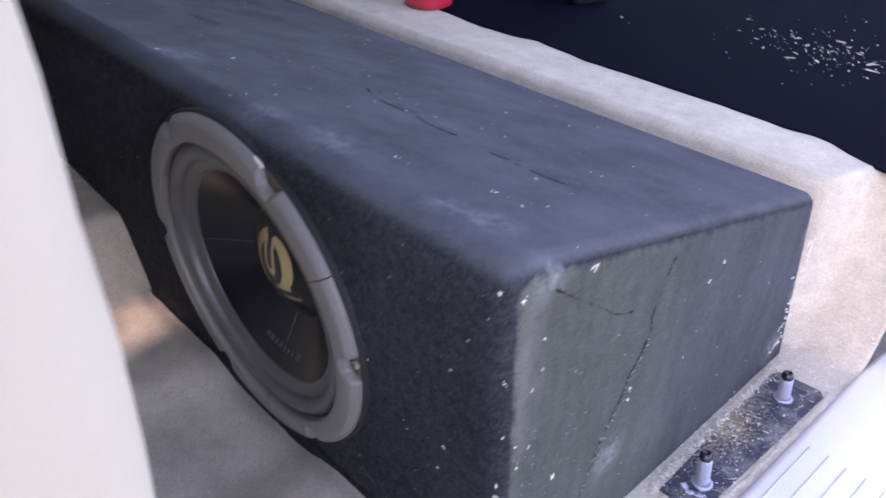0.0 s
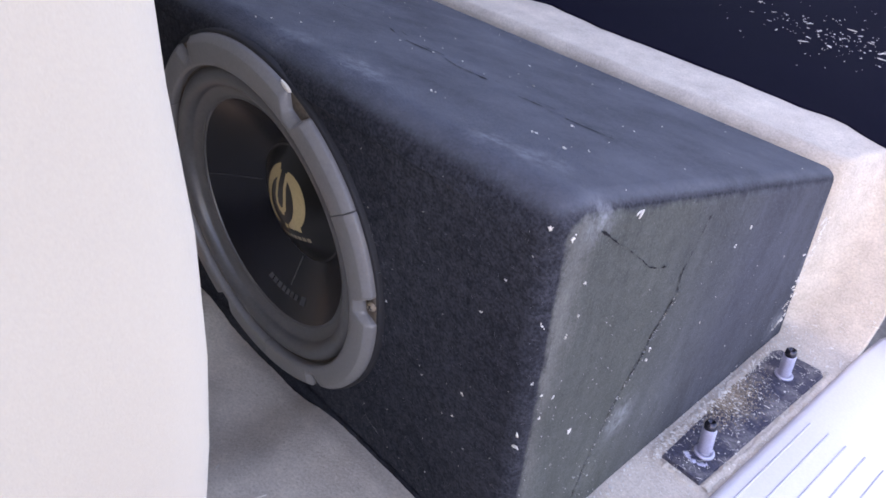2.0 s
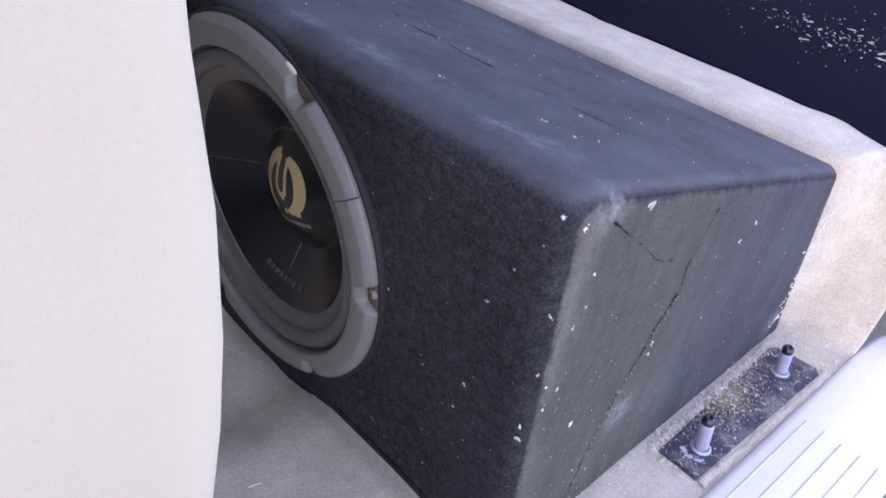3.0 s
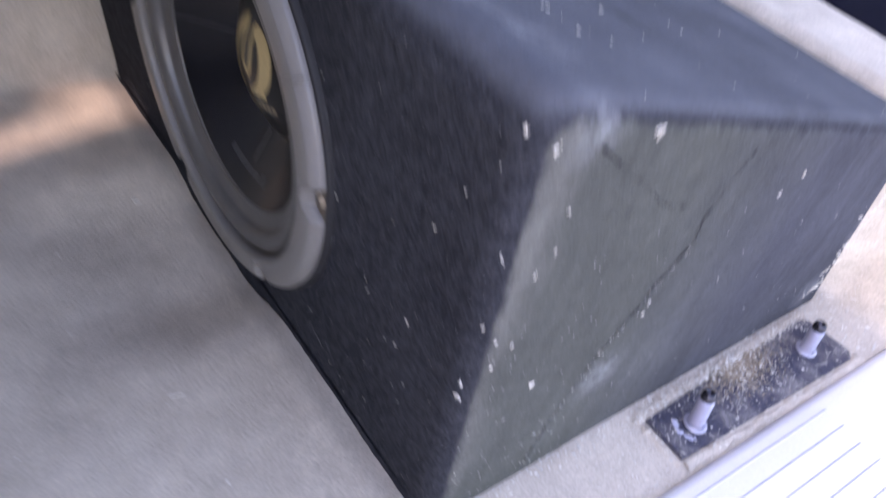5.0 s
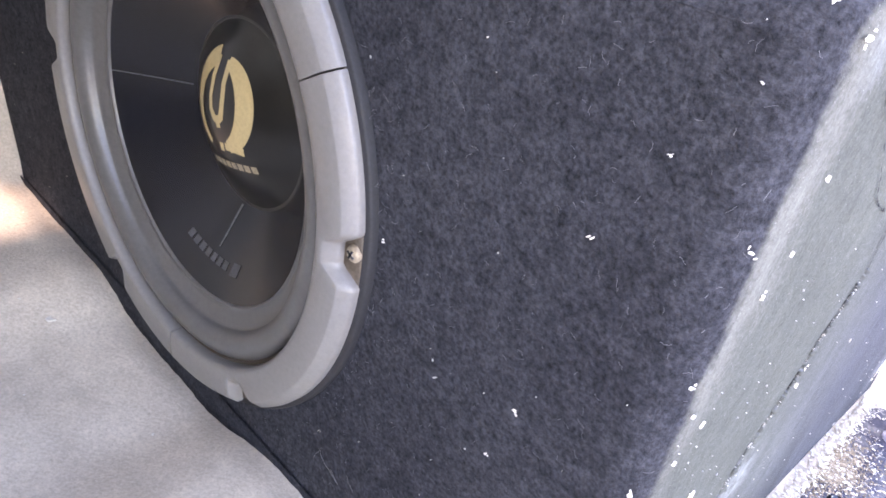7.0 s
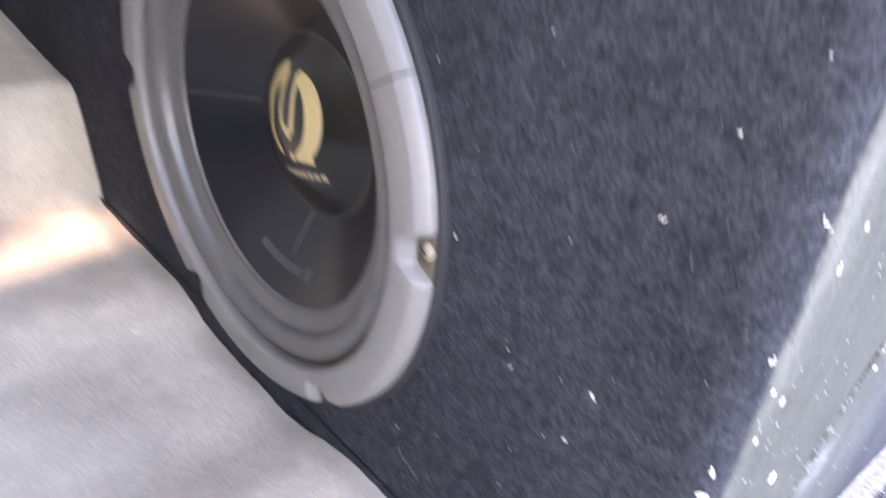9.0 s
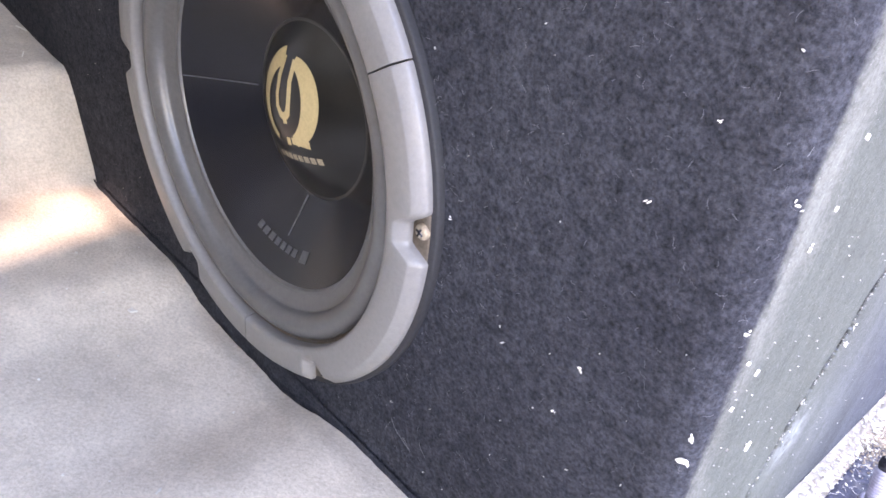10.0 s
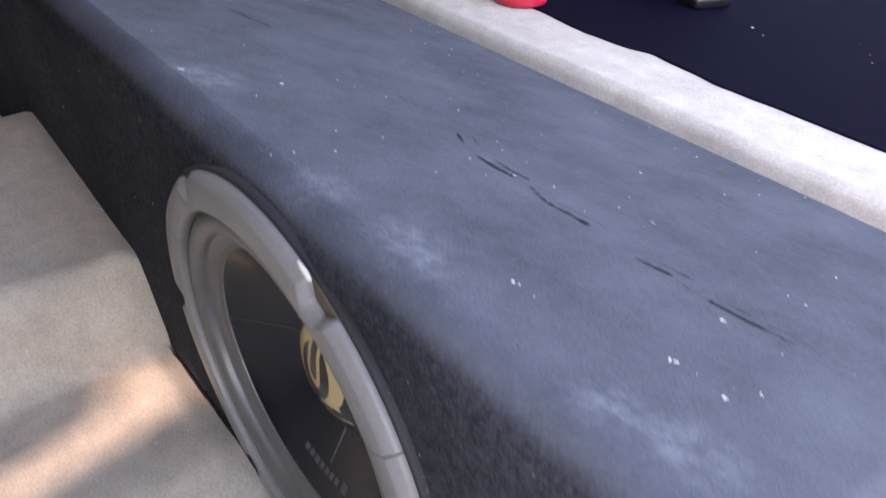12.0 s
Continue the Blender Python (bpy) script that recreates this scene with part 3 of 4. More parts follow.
# ---- subwoofer speaker ----
speaker = base("subwoofer_speaker", SP_M)
tagged(speaker, "round black subwoofer with cracked grey rim and gold mark", "speaker")
part("gasket", lathe([(0.134, 0.0), (0.134, 0.0035), (0.1594, 0.0050), (0.1602, 0.0040), (0.1602, 0.0)], 144), M_GASKET, speaker, "black rubber gasket")
part("flange", lathe([(0.128, 0.0), (0.128, 0.0052), (0.1555, 0.0056), (0.1560, 0.0050), (0.1560, 0.0032)], 144), M_FLANGE, speaker, "stained metal flange")
NOTCHES = [radians(2 + 60 * k) for k in range(6)]


def rim_outer(a):
    """Outer radius of the rim: it steps in at each screw notch, steeply on one side."""
    r = 0.1574
    for c in NOTCHES:
        d = math.atan2(math.sin(a - c), math.cos(a - c))
        up = ease((d + radians(5.0)) / radians(2.6)) * ease((radians(5.2) - d) / radians(5.0) * 1.3)
        r -= 0.0122 * up
    return r


def rim_segment(a0, a1):
    bm = bmesh.new()
    steps = int((a1 - a0) / radians(0.6))
    rows = []
    for i in range(steps + 1):
        a = a0 + (a1 - a0) * i / steps
        ro = rim_outer(a)
        prof = [(0.1338, 0.0053), (0.1335, 0.0108), (0.1342, 0.0130), (0.1360, 0.0137), (ro - 0.0062, 0.0137), (ro - 0.0050, 0.0133), (ro - 0.0008, 0.0092), (ro, 0.0082), (ro, 0.0053)]
        rows.append([bm.verts.new((r * math.cos(a), -h, r * math.sin(a))) for r, h in prof])
    for p, q in zip(rows, rows[1:]):
        for k in range(len(p) - 1):
            bm.faces.new((p[k], q[k], q[k + 1], p[k + 1]))
    bm.faces.new(rows[0])
    bm.faces.new(rows[-1])
    return bm


CRACKS = [radians(31.5), radians(151.5), radians(271.0)]
for i, a in enumerate(CRACKS):
    nxt = CRACKS[(i + 1) % 3] + (2 * math.pi if i == 2 else 0)
    seg_ob = part("rim_segment", rim_segment(a + 0.0032, nxt - 0.0032), M_RIM, speaker, "dusty grey plastic rim segment")
    sm = seg_ob.modifiers.new("edges", "EDGE_SPLIT")
    sm.split_angle = radians(52)
for c in [NOTCHES[k] for k in (0, 3, 4, 5)]:
    head = [(0.0, 0.0080), (0.0012, 0.0081), (0.0032, 0.0076), (0.0040, 0.0066), (0.0041, 0.0050)]
    sc = part("screw", lathe(head, 20), M_SCREW, speaker, "pale rusty screw head")
    sc.matrix_basis = Matrix.Translation((0.1520 * math.cos(c + 0.014), 0, 0.1520 * math.sin(c + 0.014)))
    for turn in (25, 115):
        slot = part("slot", slab(-0.0023, 0.0023, -0.00835, -0.0073, -0.0005, 0.0005), M_TIP, sc)
        slot.matrix_basis = Matrix.Rotation(radians(turn), 4, "Y")
roll = [(0.1345, -0.004), (0.1330, -0.001)]
for k in range(17):
    a = math.pi * k / 16
    roll.append((0.1240 + 0.0085 * math.cos(a), 0.0012 + 0.0082 * math.sin(a)))
roll += [(0.1150, 0.0006), (0.1140, -0.0002), (0.1105, -0.0016), (0.1070, -0.0030), (0.1052, -0.0036), (0.1044, -0.0030), (0.1036, -0.0034), (0.1030, -0.0052)]
part("surround", lathe(roll, 144), M_SURROUND, speaker, "grey rubber roll surround")
CONE_IN, CONE_OUT, CAP_R = 0.050, 0.1034, 0.0540


def cone_depth(r):
    f = (CONE_OUT - r) / (CONE_OUT - CONE_IN)
    return 0.0048 + 0.0365 * (f ** 0.92)


def cap_depth(r):
    return 0.0190 + 0.0190 * (r / CAP_R) ** 2.0


def cone_place(u, v, lift=0.0):
    return Vector((u, cone_depth(math.hypot(u, v)) - lift, v))


MARK_TURN = radians(13)


def cap_place(u, v, lift=0.0):
    u, v = u * math.cos(MARK_TURN) - v * math.sin(MARK_TURN) + 0.002, u * math.sin(MARK_TURN) + v * math.cos(MARK_TURN)
    return Vector((u, cap_depth(math.hypot(u, v)) - lift, v))


part("cone", lathe([(CONE_OUT - (CONE_OUT - CONE_IN) * k / 16, -cone_depth(CONE_OUT - (CONE_OUT - CONE_IN) * k / 16)) for k in range(17)], 128), M_CONE, speaker, "glossy black cone")
part("dust_cap", lathe([(CAP_R * 1.07, -0.0400), (CAP_R * 1.03, -0.0385), (CAP_R, -cap_depth(CAP_R) + 0.0006)] + [(CAP_R * (1 - k / 16), -cap_depth(CAP_R * (1 - k / 16))) for k in range(1, 17)], 96), M_CAP, speaker, "black domed dust cap")
part("cap_ring", lathe([(CAP_R * 1.085, -0.0412), (CAP_R * 1.065, -0.0388), (CAP_R * 1.035, -0.0376), (CAP_R * 1.005, -0.0374), (CAP_R * 0.985, -0.0379)], 96), M_GLUE, speaker, "dusty glue ring round the dust cap")


def arc(cx, cy, r, a0, a1, steps=28, squash=1.0):
    return [(cx + r * squash * math.cos(radians(a0 + (a1 - a0) * k / steps)), cy + r * math.sin(radians(a0 + (a1 - a0) * k / steps))) for k in range(steps + 1)]


# a plain gold mark: two crescents and a fork
LX, LY = -0.002, 0.0100
bm = bmesh.new()
pts = arc(LX, LY, 0.0262, 99, 240, 32, 0.93)
ribbon(pts, [0.0030 * (1 - k / 32) + 0.0022 + 0.0012 * math.sin(math.pi * k / 32) for k in range(33)], cap_place, 0.0004, bm)
pts = arc(LX, LY, 0.0240, 74, -74, 34, 0.93)
ribbon(pts, [0.0018 + 0.0046 * math.sin(math.pi * (0.08 + 0.80 * k / 34)) for k in range(35)], cap_place, 0.0004, bm)
ribbon([(LX - 0.0040, LY + 0.0262), (LX - 0.0062, LY + 0.0150), (LX - 0.0078, LY + 0.004), (LX - 0.0072, LY - 0.003), (LX - 0.0040, LY - 0.0075), (LX - 0.0005, LY - 0.0090)], [0.0022, 0.0019, 0.0018, 0.0020, 0.0024, 0.0026], cap_place, 0.0004, bm)
ribbon([(LX + 0.0066, LY + 0.0240), (LX + 0.0050, LY + 0.0120), (LX + 0.0044, LY - 0.001), (LX + 0.0032, LY - 0.0065), (LX - 0.0005, LY - 0.0090)], [0.0020, 0.0019, 0.0020, 0.0024, 0.0026], cap_place, 0.0004, bm)
ribbon([(LX - 0.0008, LY - 0.0085), (LX - 0.0010, LY - 0.0265)], [0.0021, 0.0019], cap_place, 0.0004, bm)
ribbon([(LX + 0.0030, LY - 0.0232), (LX + 0.0185, LY - 0.0245)], [0.0022, 0.0024], cap_place, 0.0004, bm)
part("gold_mark", bm, M_GOLD, speaker, "plain gold crescent and fork mark")
bm = bmesh.new()
for k in range(8):
    ribbon([(-0.0205 + 0.0055 * k + 0.0014 * m, -0.0245) for m in range(4)], [0.0021] * 4, cap_place, 0.0004, bm)
part("gold_bar", bm, M_DULL_GOLD, speaker, "row of small dull gold blocks below the mark")
bm = bmesh.new()
for a0, a1, half in ((-107.5, -104.5, 0.0022), (-103.3, -100.0, 0.0022), (-98.8, -95.6, 0.0022), (-94.4, -91.4, 0.0022), (-90.0, -87.2, 0.0022), (-86.0, -83.0, 0.0022), (-81.8, -78.6, 0.0022), (-75.5, -70.5, 0.0034)):
    row = [radians(a0 + (a1 - a0) * k / 4) for k in range(5)]
    ribbon([(0.0880 * math.cos(a), 0.0880 * math.sin(a)) for a in row], [half] * 5, cone_place, 0.0004, bm)
part("faded_print", bm, M_FADED, speaker, "faint grey printed blocks on the cone")
for a, r0, r1 in ((-90, 0.057, 0.082), (182, 0.058, 0.1025)):
    ca, sa = math.cos(radians(a)), math.sin(radians(a))
    bend = radians(a + 1)
    end = (r1 * math.cos(bend), r1 * math.sin(bend))
    start = (r0 * ca, r0 * sa)
    line = [(start[0] + (end[0] - start[0]) * k / 10, start[1] + (end[1] - start[1]) * k / 10) for k in range(11)]
    part("scratch", ribbon(line, [(0.0009 if a < 0 else 0.0005) * (1 - 0.4 * k / 10) for k in range(11)], cone_place, 0.0004), M_SCRATCH if a < 0 else M_FADED, speaker, "pale scratch on the cone")

# ---- front seat ----
seat = base("car_seat")
tagged(seat, "cream fabric car seat standing in front of the box", "car seat")


def cushion(x0, x1, y0, y1, z0, z1, r, seed):
    bm = slab(x0, x1, y0, y1, z0, z1, r, 6)
    bmesh.ops.triangulate(bm, faces=[f for f in bm.faces if len(f.verts) > 4])
    long_edges = [e for e in bm.edges if e.calc_length() > 0.06]
    bmesh.ops.subdivide_edges(bm, edges=long_edges, cuts=14, use_grid_fill=True)
    bm.normal_update()
    for v in bm.verts:
        low = 1.0 + 2.0 * ease((0.42 - v.co.z) / 0.15)
        w = low * 0.0016 * noise.noise((v.co.x * 9 + v.co.y * 9, v.co.y * 3 + seed, v.co.z * 38)) + noise.noise((v.co.x * 7 + seed, v.co.y * 7, v.co.z * 5)) * 0.0042 + noise.noise((v.co.x * 22, v.co.y * 22 + seed, v.co.z * 30)) * 0.0012
        v.co += v.normal * w
    return bm


def leaning(bm):
    """The backrest's outer rear corner bulges at its foot and draws back towards the top."""
    for v in bm.verts:
        side = float(np.interp(v.co.z, (0.243, 0.28, 0.31, 0.35, 0.40, 0.45, 0.55, 0.90), (0.004, 0.010, 0.016, 0.018, 0.011, 0.0, -0.020, -0.040)))
        if v.co.x > -0.2:
            v.co.x += side * ease((v.co.x + 0.2) / 0.2)
        if v.co.y > -0.34:
            v.co.y += 0.0262 * ease((v.co.y + 0.34) / 0.09)
    return bm


back = part("backrest", leaning(cushion(-0.47, 0.012, -0.41, -0.248, 0.243, 0.92, 0.028, 1.0)), M_SEAT, seat)
part("seat_cushion", cushion(-0.48, 0.0, -0.93, -0.40, 0.14, 0.275, 0.04, 5.0), M_SEAT, seat)
part("seat_frame", slab(-0.42, -0.06, -0.88, -0.45, 0.0, 0.15, 0.01), M_GASKET, seat, "black metal seat frame")

# ---- mat and the things on the platform ----
bm = bmesh.new()
xs = [LEFT + 0.05 + i * (1.49 / 150) for i in range(151)]
EDGE = ((-1.5, 0.640), (-0.72, 0.636), (-0.63, 0.624), (-0.56, 0.628), (-0.53, 0.640), (-0.49, 0.634), (-0.42, 0.622), (-0.30, 0.624), (-0.20, 0.621), (-0.12, 0.614), (-0.085, 0.620), (-0.06, 0.614), (-0.03, 0.597), (0.0, 0.586), (0.04, 0.576), (0.08, 0.570))
xs = [x for x in xs if x < 0.08] + [0.08]
front_edge = [(x, float(np.interp(x, [p[0] for p in EDGE], [p[1] for p in EDGE])) + 0.0016 * noise.noise((x * 25, 0, 0))) for x in xs]
loop = front_edge + [(0.08, 1.85), (LEFT + 0.05, 1.85)]
lo = [bm.verts.new((x, y, PLATFORM_Z - 0.001)) for x, y in loop]
hi = [bm.verts.new((x, y + (0.0015 if i < len(front_edge) else 0), PLATFORM_Z + 0.0020)) for i, (x, y) in enumerate(loop)]
for k in range(len(loop)):
    bm.faces.new((lo[k], lo[(k + 1) % len(loop)], hi[(k + 1) % len(loop)], hi[k]))
bm.faces.new(hi)
tagged(link_bm("floor_mat", bm, M_MAT, False), "dark navy cargo mat with scattered wood debris", "floor mat")
MAT_Z = PLATFORM_Z + 0.0020

bottle = base("red_bottle", pose(-0.781, 0.644, PLATFORM_Z + 0.0005))
tagged(bottle, "round red plastic bottle standing at the mat's edge", "bottle")
part("bottle_body", vertical_lathe([(0.0, 0.0), (0.034, 0.0), (0.040, 0.003), (0.0425, 0.009), (0.0425, 0.12), (0.036, 0.15), (0.016, 0.165), (0.014, 0.18)], 48), M_RED, bottle)
part("bottle_cap", vertical_lathe([(0.0155, 0.176), (0.0165, 0.178), (0.0165, 0.196), (0.0, 0.198)], 32), M_GASKET, bottle, "black screw cap")

jack = base("metal_tool", pose(-0.687, 0.909, MAT_Z, 0, 0, -14))
tagged(jack, "dark metal car jack lying on the navy mat", "car jack")
part("jack_body", slab(-0.17, 0.05, -0.035, 0.035, 0.0, 0.05, 0.006), M_TIP, jack)
part("jack_foot", slab(0.04, 0.085, -0.042, 0.03, 0.0, 0.020, 0.004), M_TIP, jack, "dark metal foot")
part("foot_edge", slab(0.042, 0.083, -0.0435, -0.0415, 0.015, 0.0185, 0.0006, 1), M_STEEL, jack, "bright worn metal edge")

# ---- flakes and lint ----
def flake_bm(bm, centre, nrm, size, stretch=1.0, thick=0.0005, spin=None):
    nrm = Vector(nrm).normalized()
    t = nrm.orthogonal().normalized()
    t.rotate(Matrix.Rotation(spin if spin is not None else random.uniform(0, 6.28), 3, nrm))
    b = nrm.cross(t)
    k = random.choice((5, 6, 7, 8))
    ring = []
    for i in range(k):
        a = 2 * math.pi * i / k + random.uniform(-0.35, 0.35)
        r = size * random.uniform(0.4, 1.15)
        ring.append(centre + t * (r * stretch * math.cos(a)) + b * (r * math.sin(a)))
    lift = nrm * thick
    tilt = nrm * size * random.uniform(0, 0.35)
    lo = [bm.verts.new(p) for p in ring]
    hi = [bm.verts.new(p + lift + tilt * (i / k)) for i, p in enumerate(ring)]
    bm.faces.new(hi)
    for i in range(k):
        bm.faces.new((lo[i], lo[(i + 1) % k], hi[(i + 1) % k], hi[i]))


N_FRONT = Vector((0, -math.cos(LEAN), -math.sin(LEAN)))
N_TOP = Vector((0, 0.2436, 0.970)).normalized()
N_END = Vector((1, 0, 0))
random.seed(11)
# single flakes that stand out: face, u, v, size, stretch
FLAKES = [
    ("f", -0.0046, 0.146, 0.0056, 1.5), ("f", -0.004, 0.157, 0.0030, 1.2), ("f", -0.006, 0.317, 0.0036, 1.4), ("f", -0.054, 0.1545, 0.0020, 1.5), ("f", -0.061, 0.126, 0.0018, 1.4),
    ("f", -0.045, 0.2337, 0.0024, 1.2), ("f", -0.0005, 0.2537, 0.0026, 1.2), ("f", 0.000, 0.2074, 0.0028, 1.2), ("f", -0.134, 0.1825, 0.0012, 1.0), ("f", -0.030, 0.268, 0.0014, 1.2),
    ("e", -0.0127, 0.309, 0.0036, 1.2), ("e", 0.055, 0.302, 0.0048, 1.7), ("e", 0.245, 0.2247, 0.0036, 1.2), ("e", 0.0443, 0.1255, 0.0054, 1.3),
    ("e", 0.226, 0.213, 0.0024, 1.1), ("e", 0.1326, 0.157, 0.0030, 1.6), ("e", 0.1326, 0.1451, 0.0028, 1.8), ("e", 0.43, 0.125, 0.0030, 3.5),
    ("e", 0.445, 0.160, 0.0040, 3.0), ("e", 0.455, 0.125, 0.0034, 3.4), ("e", 0.446, 0.118, 0.0046, 2.4), ("e", 0.465, 0.06, 0.0032, 3.2), ("e", 0.44, 0.022, 0.0032, 2.0),
    ("e", 0.012, 0.270, 0.0015, 2.6), ("e", 0.014, 0.245, 0.0013, 2.2), ("e", 0.010, 0.18, 0.0016, 2.8), ("e", 0.006, 0.232, 0.0024, 1.2), ("e", -0.004, 0.190, 0.0022, 1.3), ("e", 0.000, 0.168, 0.0022, 1.3),
    ("t", -0.0926, 0.0900, 0.0028, 1.2), ("t", -0.0657, 0.0895, 0.0020, 1.8), ("t", -0.104, 0.153, 0.0022, 1.3), ("t", -0.060, 0.11, 0.0016, 1.3), ("t", -0.165, 0.066, 0.0018, 1.8), ("t", -0.44, 0.10, 0.0022, 1.4),
]
PLACE = {"f": (front_place, N_FRONT), "e": (end_place, N_END), "t": (top_place, N_TOP)}
for face, u, v, size, stretch in FLAKES:
    bm = bmesh.new()
    put, nrm = PLACE[face]
    flake_bm(bm, put(u, v, 0.0), nrm, size * (0.22 if face == "f" else 0.28), stretch * 1.5, 0.0008)
    for _ in range(random.choice((1, 2, 3))):
        flake_bm(bm, put(u + random.gauss(0, size * 0.4), v + random.gauss(0, size * 0.4), 0.0), nrm, size * random.uniform(0.08, 0.18), random.uniform(1, 4), 0.0005)
    ob = link_bm("wood_flake", bm, M_FLAKE, False)
    tagged(ob, "pale wood flake stuck to the charcoal carpet", "wood flake", "flakes on the box")
bm = bmesh.new()
flake_bm(bm, Vector((-0.387, -0.051, floor_height(-0.387, -0.051))), (0, 0, 1), 0.0034, 1.4, 0.0012)
tagged(link_bm("wood_flake", bm, M_FLAKE, False), "small white flake lying on beige carpet", "wood flake")
bm = bmesh.new()
bmesh.ops.create_icosphere(bm, subdivisions=2, radius=1.0)
for v in bm.verts:
    v.co = Vector((v.co.x * 0.0066, v.co.y * 0.0012, v.co.z * 0.0026)) * (1.0 + 0.25 * noise.noise(v.co * 2.0))
bmesh.ops.transform(bm, verts=bm.verts, matrix=SP_M @ Matrix.Translation((0.0610, -0.0080, 0.1470)) @ Matrix.Rotation(radians(24), 4, "Y"))
tagged(link_bm("wood_flake", bm, M_FLAKE, False), "white flake on the grey rim's top edge", "wood flake")


def dust(name, label, category, count, sampler, sizes, material, long_share=0.15):
    bm = bmesh.new()
    for _ in range(count):
        centre, nrm = sampler()
        s = random.uniform(*sizes) * (0.5 + random.random() ** 3)
        flake_bm(bm, centre, nrm, s, random.uniform(3, 6) if random.random() < long_share else random.uniform(1, 1.8))
    return tagged(link_bm(name, bm, material, False), label, category, kind="stuff")


def on_end():
    while True:
        u, v = random.uniform(-0.005, 0.47), abs(random.gauss(0, 0.11))
        if random.random() < 0.5:
            u, v = abs(random.gauss(0, 0.07)), random.uniform(0.004, 0.30) * random.random()
        if 0.003 < v < 0.31 - 0.24 * max(u, 0):
            return end_place(u, v), N_END


def on_front():
    u, v = -abs(random.gauss(0, 0.35)), random.uniform(0.01, 0.31)
    while math.hypot(u + 0.300, v - 0.162) < 0.165:
        u, v = -abs(random.gauss(0, 0.35)), random.uniform(0.01, 0.31)
    return front_place(u, v), N_FRONT


def on_top():
    return top_place(-random.uniform(0.005, 1.0), random.uniform(0.02, 0.46)), N_TOP


def on_floor_right():
    x, y = random.uniform(0.006, 0.085), random.uniform(0.12, 0.62)
    if 0.012 < x < 0.068 and 0.19 < y < 0.45:
        return Vector((x, y, 0.004)), Vector((0, 0, 1))
    return Vector((x, y, floor_height(x, y) + 0.0005)), Vector((0, 0, 1))


def on_floor():
    x, y = -random.uniform(0.0, 0.8), -random.uniform(0.01, 0.3)
    return Vector((x, y, floor_height(x, y) + 0.0005)), Vector((0, 0, 1))


def on_mat():
    c = random.choice(((-0.275, 0.99, 0.04), (-0.165, 0.95, 0.035), (-0.225, 0.92, 0.05), (-0.16, 1.02, 0.13)))
    return Vector((min(0.07, random.gauss(c[0], c[2])), max(0.66, random.gauss(c[1], c[2])), MAT_Z + 0.0004)), Vector((0, 0, 1))


dust("wood_dust", "pale wood dust on the box's carpeted end", "wood dust", 170, on_end, (0.00012, 0.00042), M_CHIP, 0.3)
dust("wood_dust", "fine pale specks on the box's carpeted front", "wood dust", 70, on_front, (0.00012, 0.0004), M_CHIP, 0.3)
dust("wood_dust", "fine pale specks on the box's carpeted top", "wood dust", 130, on_top, (0.0002, 0.0006), M_FLAKE)
dust("wood_dust", "pale wood dust round the floor bracket", "wood dust", 760, on_floor_right, (0.0004, 0.0010), M_FLAKE, 0.04)


def on_bracket():
    x, y = 0.012 + abs(random.gauss(0, 0.014)), random.gauss(0.322, 0.024)
    return Vector((min(0.066, max(0.012, x)), y, 0.0037)), Vector((0, 0, 1))


def at_foot():
    if random.random() < 0.5:
        return Vector((0.001 + abs(random.gauss(0, 0.006)), random.uniform(0.0, 0.5), 0.002)), Vector((0, 0, 1))
    return Vector((0.012 + random.gauss(0, 0.0025), random.uniform(0.19, 0.46), 0.0045)), Vector((0, 0, 1))


def along_split():
    k = random.randrange(4, len(SPLIT) - 1)
    f = random.random()
    u = SPLIT[k][0] + (SPLIT[k + 1][0] - SPLIT[k][0]) * f + abs(random.gauss(0, 0.004))
    v = SPLIT[k][1] + (SPLIT[k + 1][1] - SPLIT[k][1]) * f
    return end_place(u, v), N_END


dust("wood_dust", "pale wood dust along the torn seam", "wood dust", 150, along_split, (0.0002, 0.0005), M_CHIP, 0.3)
dust("wood_dust", "pale specks scattered on the floor bracket", "wood dust", 240, on_bracket, (0.0004, 0.0009), M_FLAKE, 0.1)
dust("dirt", "brown dirt and rust crumbs on the floor bracket", "dirt", 2600, on_bracket, (0.0003, 0.0008), M_DIRT, 0.05)


def on_rear_edge():
    return end_place(random.gauss(0.455, 0.005), random.uniform(0.02, 0.165)), N_END


dust("wood_dust", "pale splinters along the box's scuffed rear edge", "wood dust", 90, on_rear_edge, (0.0005, 0.0013), M_FLAKE, 0.6)
dust("wood_dust", "pale dust along the foot of the box", "wood dust", 900, at_foot, (0.0004, 0.0012), M_FLAKE, 0.05)
dust("wood_dust", "a few pale specks on beige carpet", "wood dust", 70, on_floor, (0.0005, 0.0013), M_FLAKE)
dust("wood_debris", "scattered wood splinters on the navy mat", "wood debris", 18, on_mat, (0.0013, 0.0022), M_FLAKE, 1.0)
dust("wood_debris", "small wood crumbs scattered on the navy mat", "wood debris", 210, on_mat, (0.0005, 0.0015), M_FLAKE, 0.1)


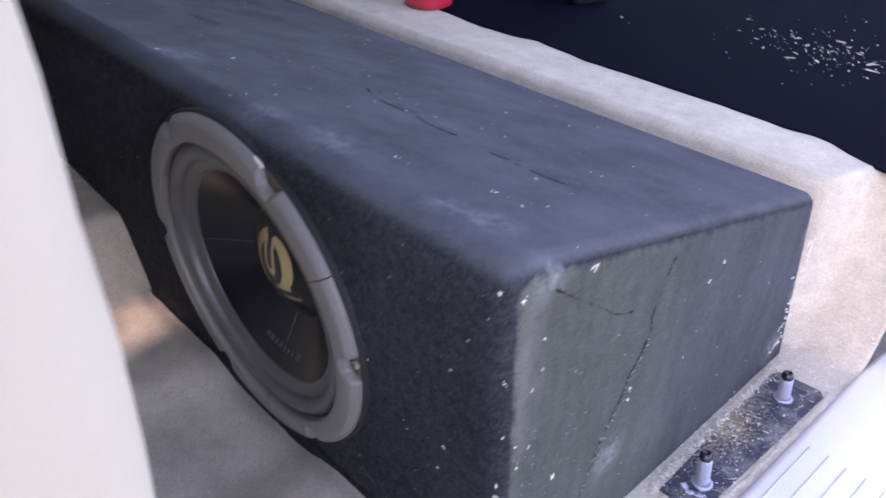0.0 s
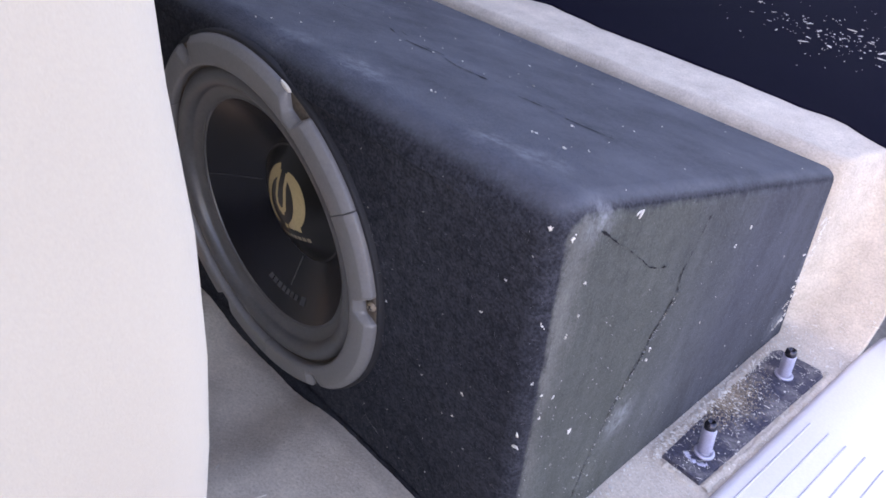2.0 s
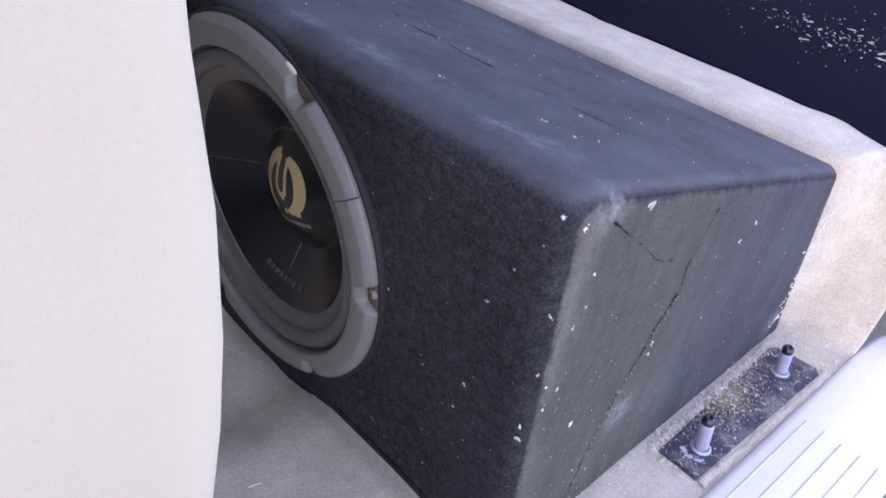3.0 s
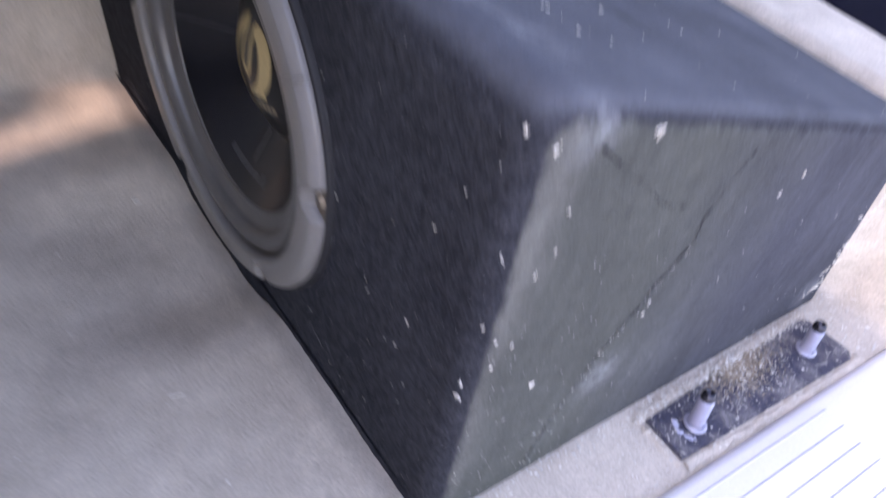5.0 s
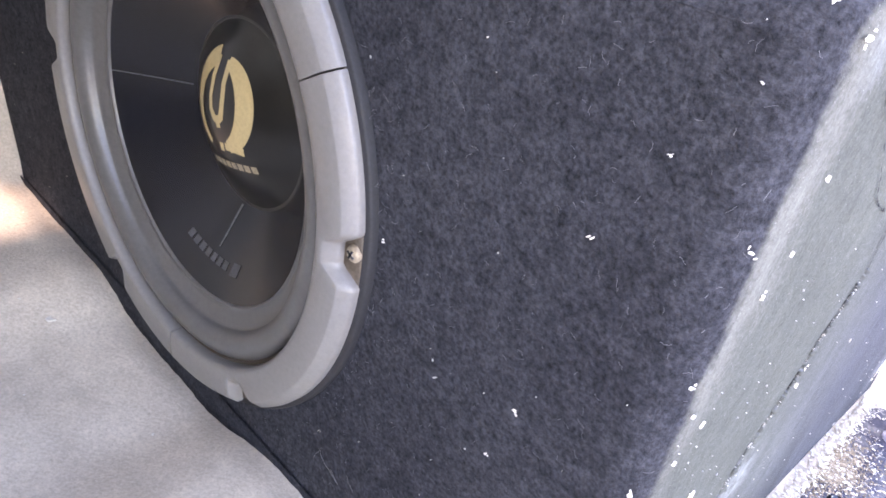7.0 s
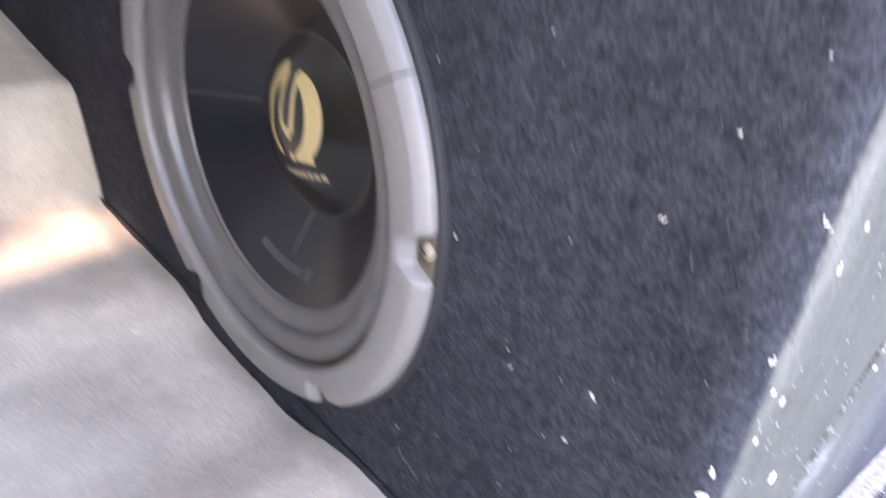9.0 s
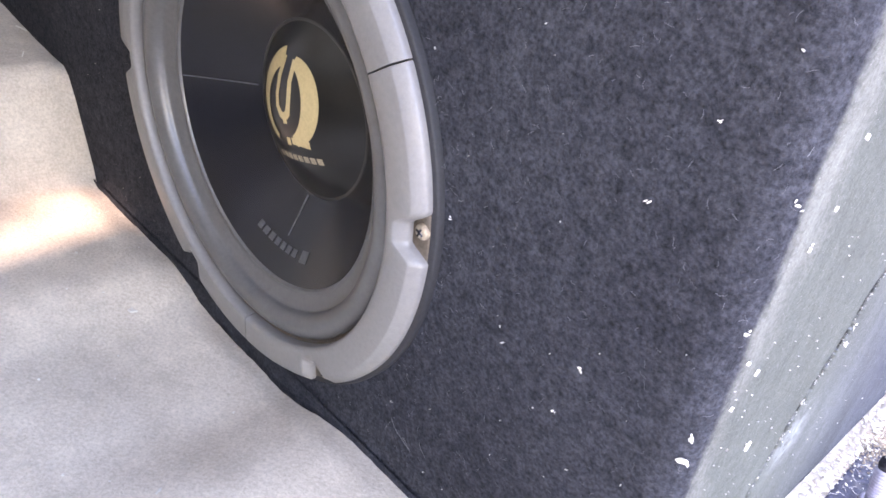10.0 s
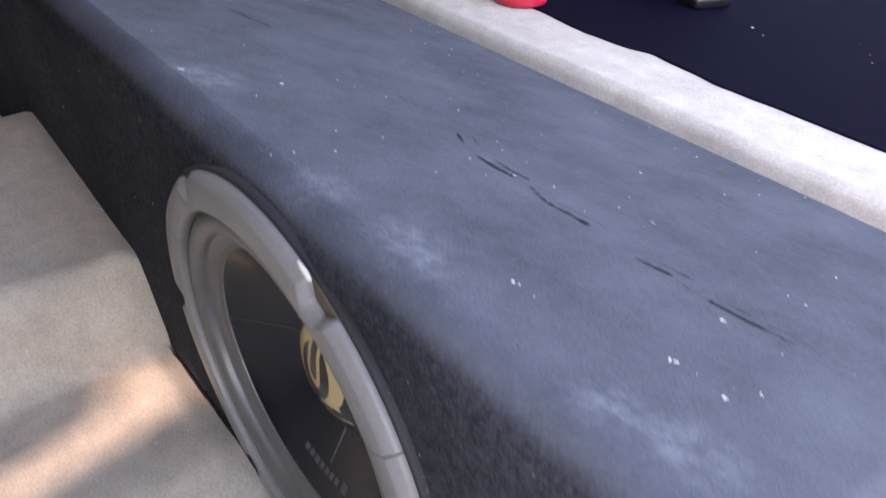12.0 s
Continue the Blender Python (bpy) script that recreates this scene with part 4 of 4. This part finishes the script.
def hairs(name, label, count, sampler, length, radius, material):
    """Fine curled fibres that lie on a surface."""
    bm = bmesh.new()
    for _ in range(count):
        centre, nrm = sampler()
        nrm = Vector(nrm).normalized()
        t = nrm.orthogonal().normalized()
        t.rotate(Matrix.Rotation(random.uniform(0, 6.28), 3, nrm))
        b = nrm.cross(t)
        ln = length * random.uniform(0.4, 1.3)
        bend = random.uniform(-0.7, 0.7)
        rows = []
        for k in range(6):
            s = k / 5 - 0.5
            p = centre + t * (ln * s) + b * (ln * bend * (s * s - 0.25)) + nrm * (0.0005 + 0.0008 * random.random())
            rows.append((bm.verts.new(p + b * radius), bm.verts.new(p + nrm * radius * 1.5), bm.verts.new(p - b * radius)))
        for p, q in zip(rows, rows[1:]):
            bm.faces.new((p[0], q[0], q[1], p[1]))
            bm.faces.new((p[1], q[1], q[2], p[2]))
    return tagged(link_bm(name, bm, material, False), label, "lint", kind="stuff")


hairs("lint", "fine grey lint on the box's carpeted front", 500, on_front, 0.003, 0.000045, M_LINT)
def beside_rim():
    a = radians(random.uniform(-40, 30))
    r = 0.164 + abs(random.gauss(0, 0.010))
    return front_place(-0.300 + r * math.cos(a), 0.162 + r * math.sin(a)), N_FRONT


def below_rim():
    return front_place(random.gauss(-0.150, 0.012), random.gauss(0.040, 0.006)), N_FRONT


hairs("lint", "tangled pale lint beside the speaker's rim", 55, beside_rim, 0.0026, 0.00004, M_PALE_LINT)
hairs("lint", "a few long pale hairs on the box's carpeted front", 4, below_rim, 0.016, 0.00006, M_PALE_LINT)


def behind_bracket():
    x, y = random.uniform(0.004, 0.085), random.uniform(0.455, 0.62)
    return Vector((x, y, floor_height(x, y) + 0.0006)), Vector((0, -0.3, 1))


dust("wood_debris", "small wood splinters on beige carpet behind the bracket", "wood debris", 130, behind_bracket, (0.0005, 0.0014), M_FLAKE, 0.4)
hairs("lint", "pale fibres and lint on beige carpet round the bracket", 420, on_floor_right, 0.006, 0.00011, M_FLAKE)
hairs("lint", "fine grey lint on the box's carpeted top", 500, on_top, 0.003, 0.000045, M_LINT)
for x, y, turn in ((-0.700, -0.012, 50), (-0.643, -0.030, -30), (-0.168, -0.101, 75)):
    bm = slab(-0.005, 0.005, -0.00035, 0.00035, 0.0, 0.0007)
    ob = link_bm("straw", bm, M_FLAKE, False)
    ob.matrix_basis = pose(x, y, floor_height(x, y) + 0.0004, 0, 0 if x > -0.58 else 20, turn)
    tagged(ob, "thin pale straw lying on beige carpet", "straw", "straws on the floor")
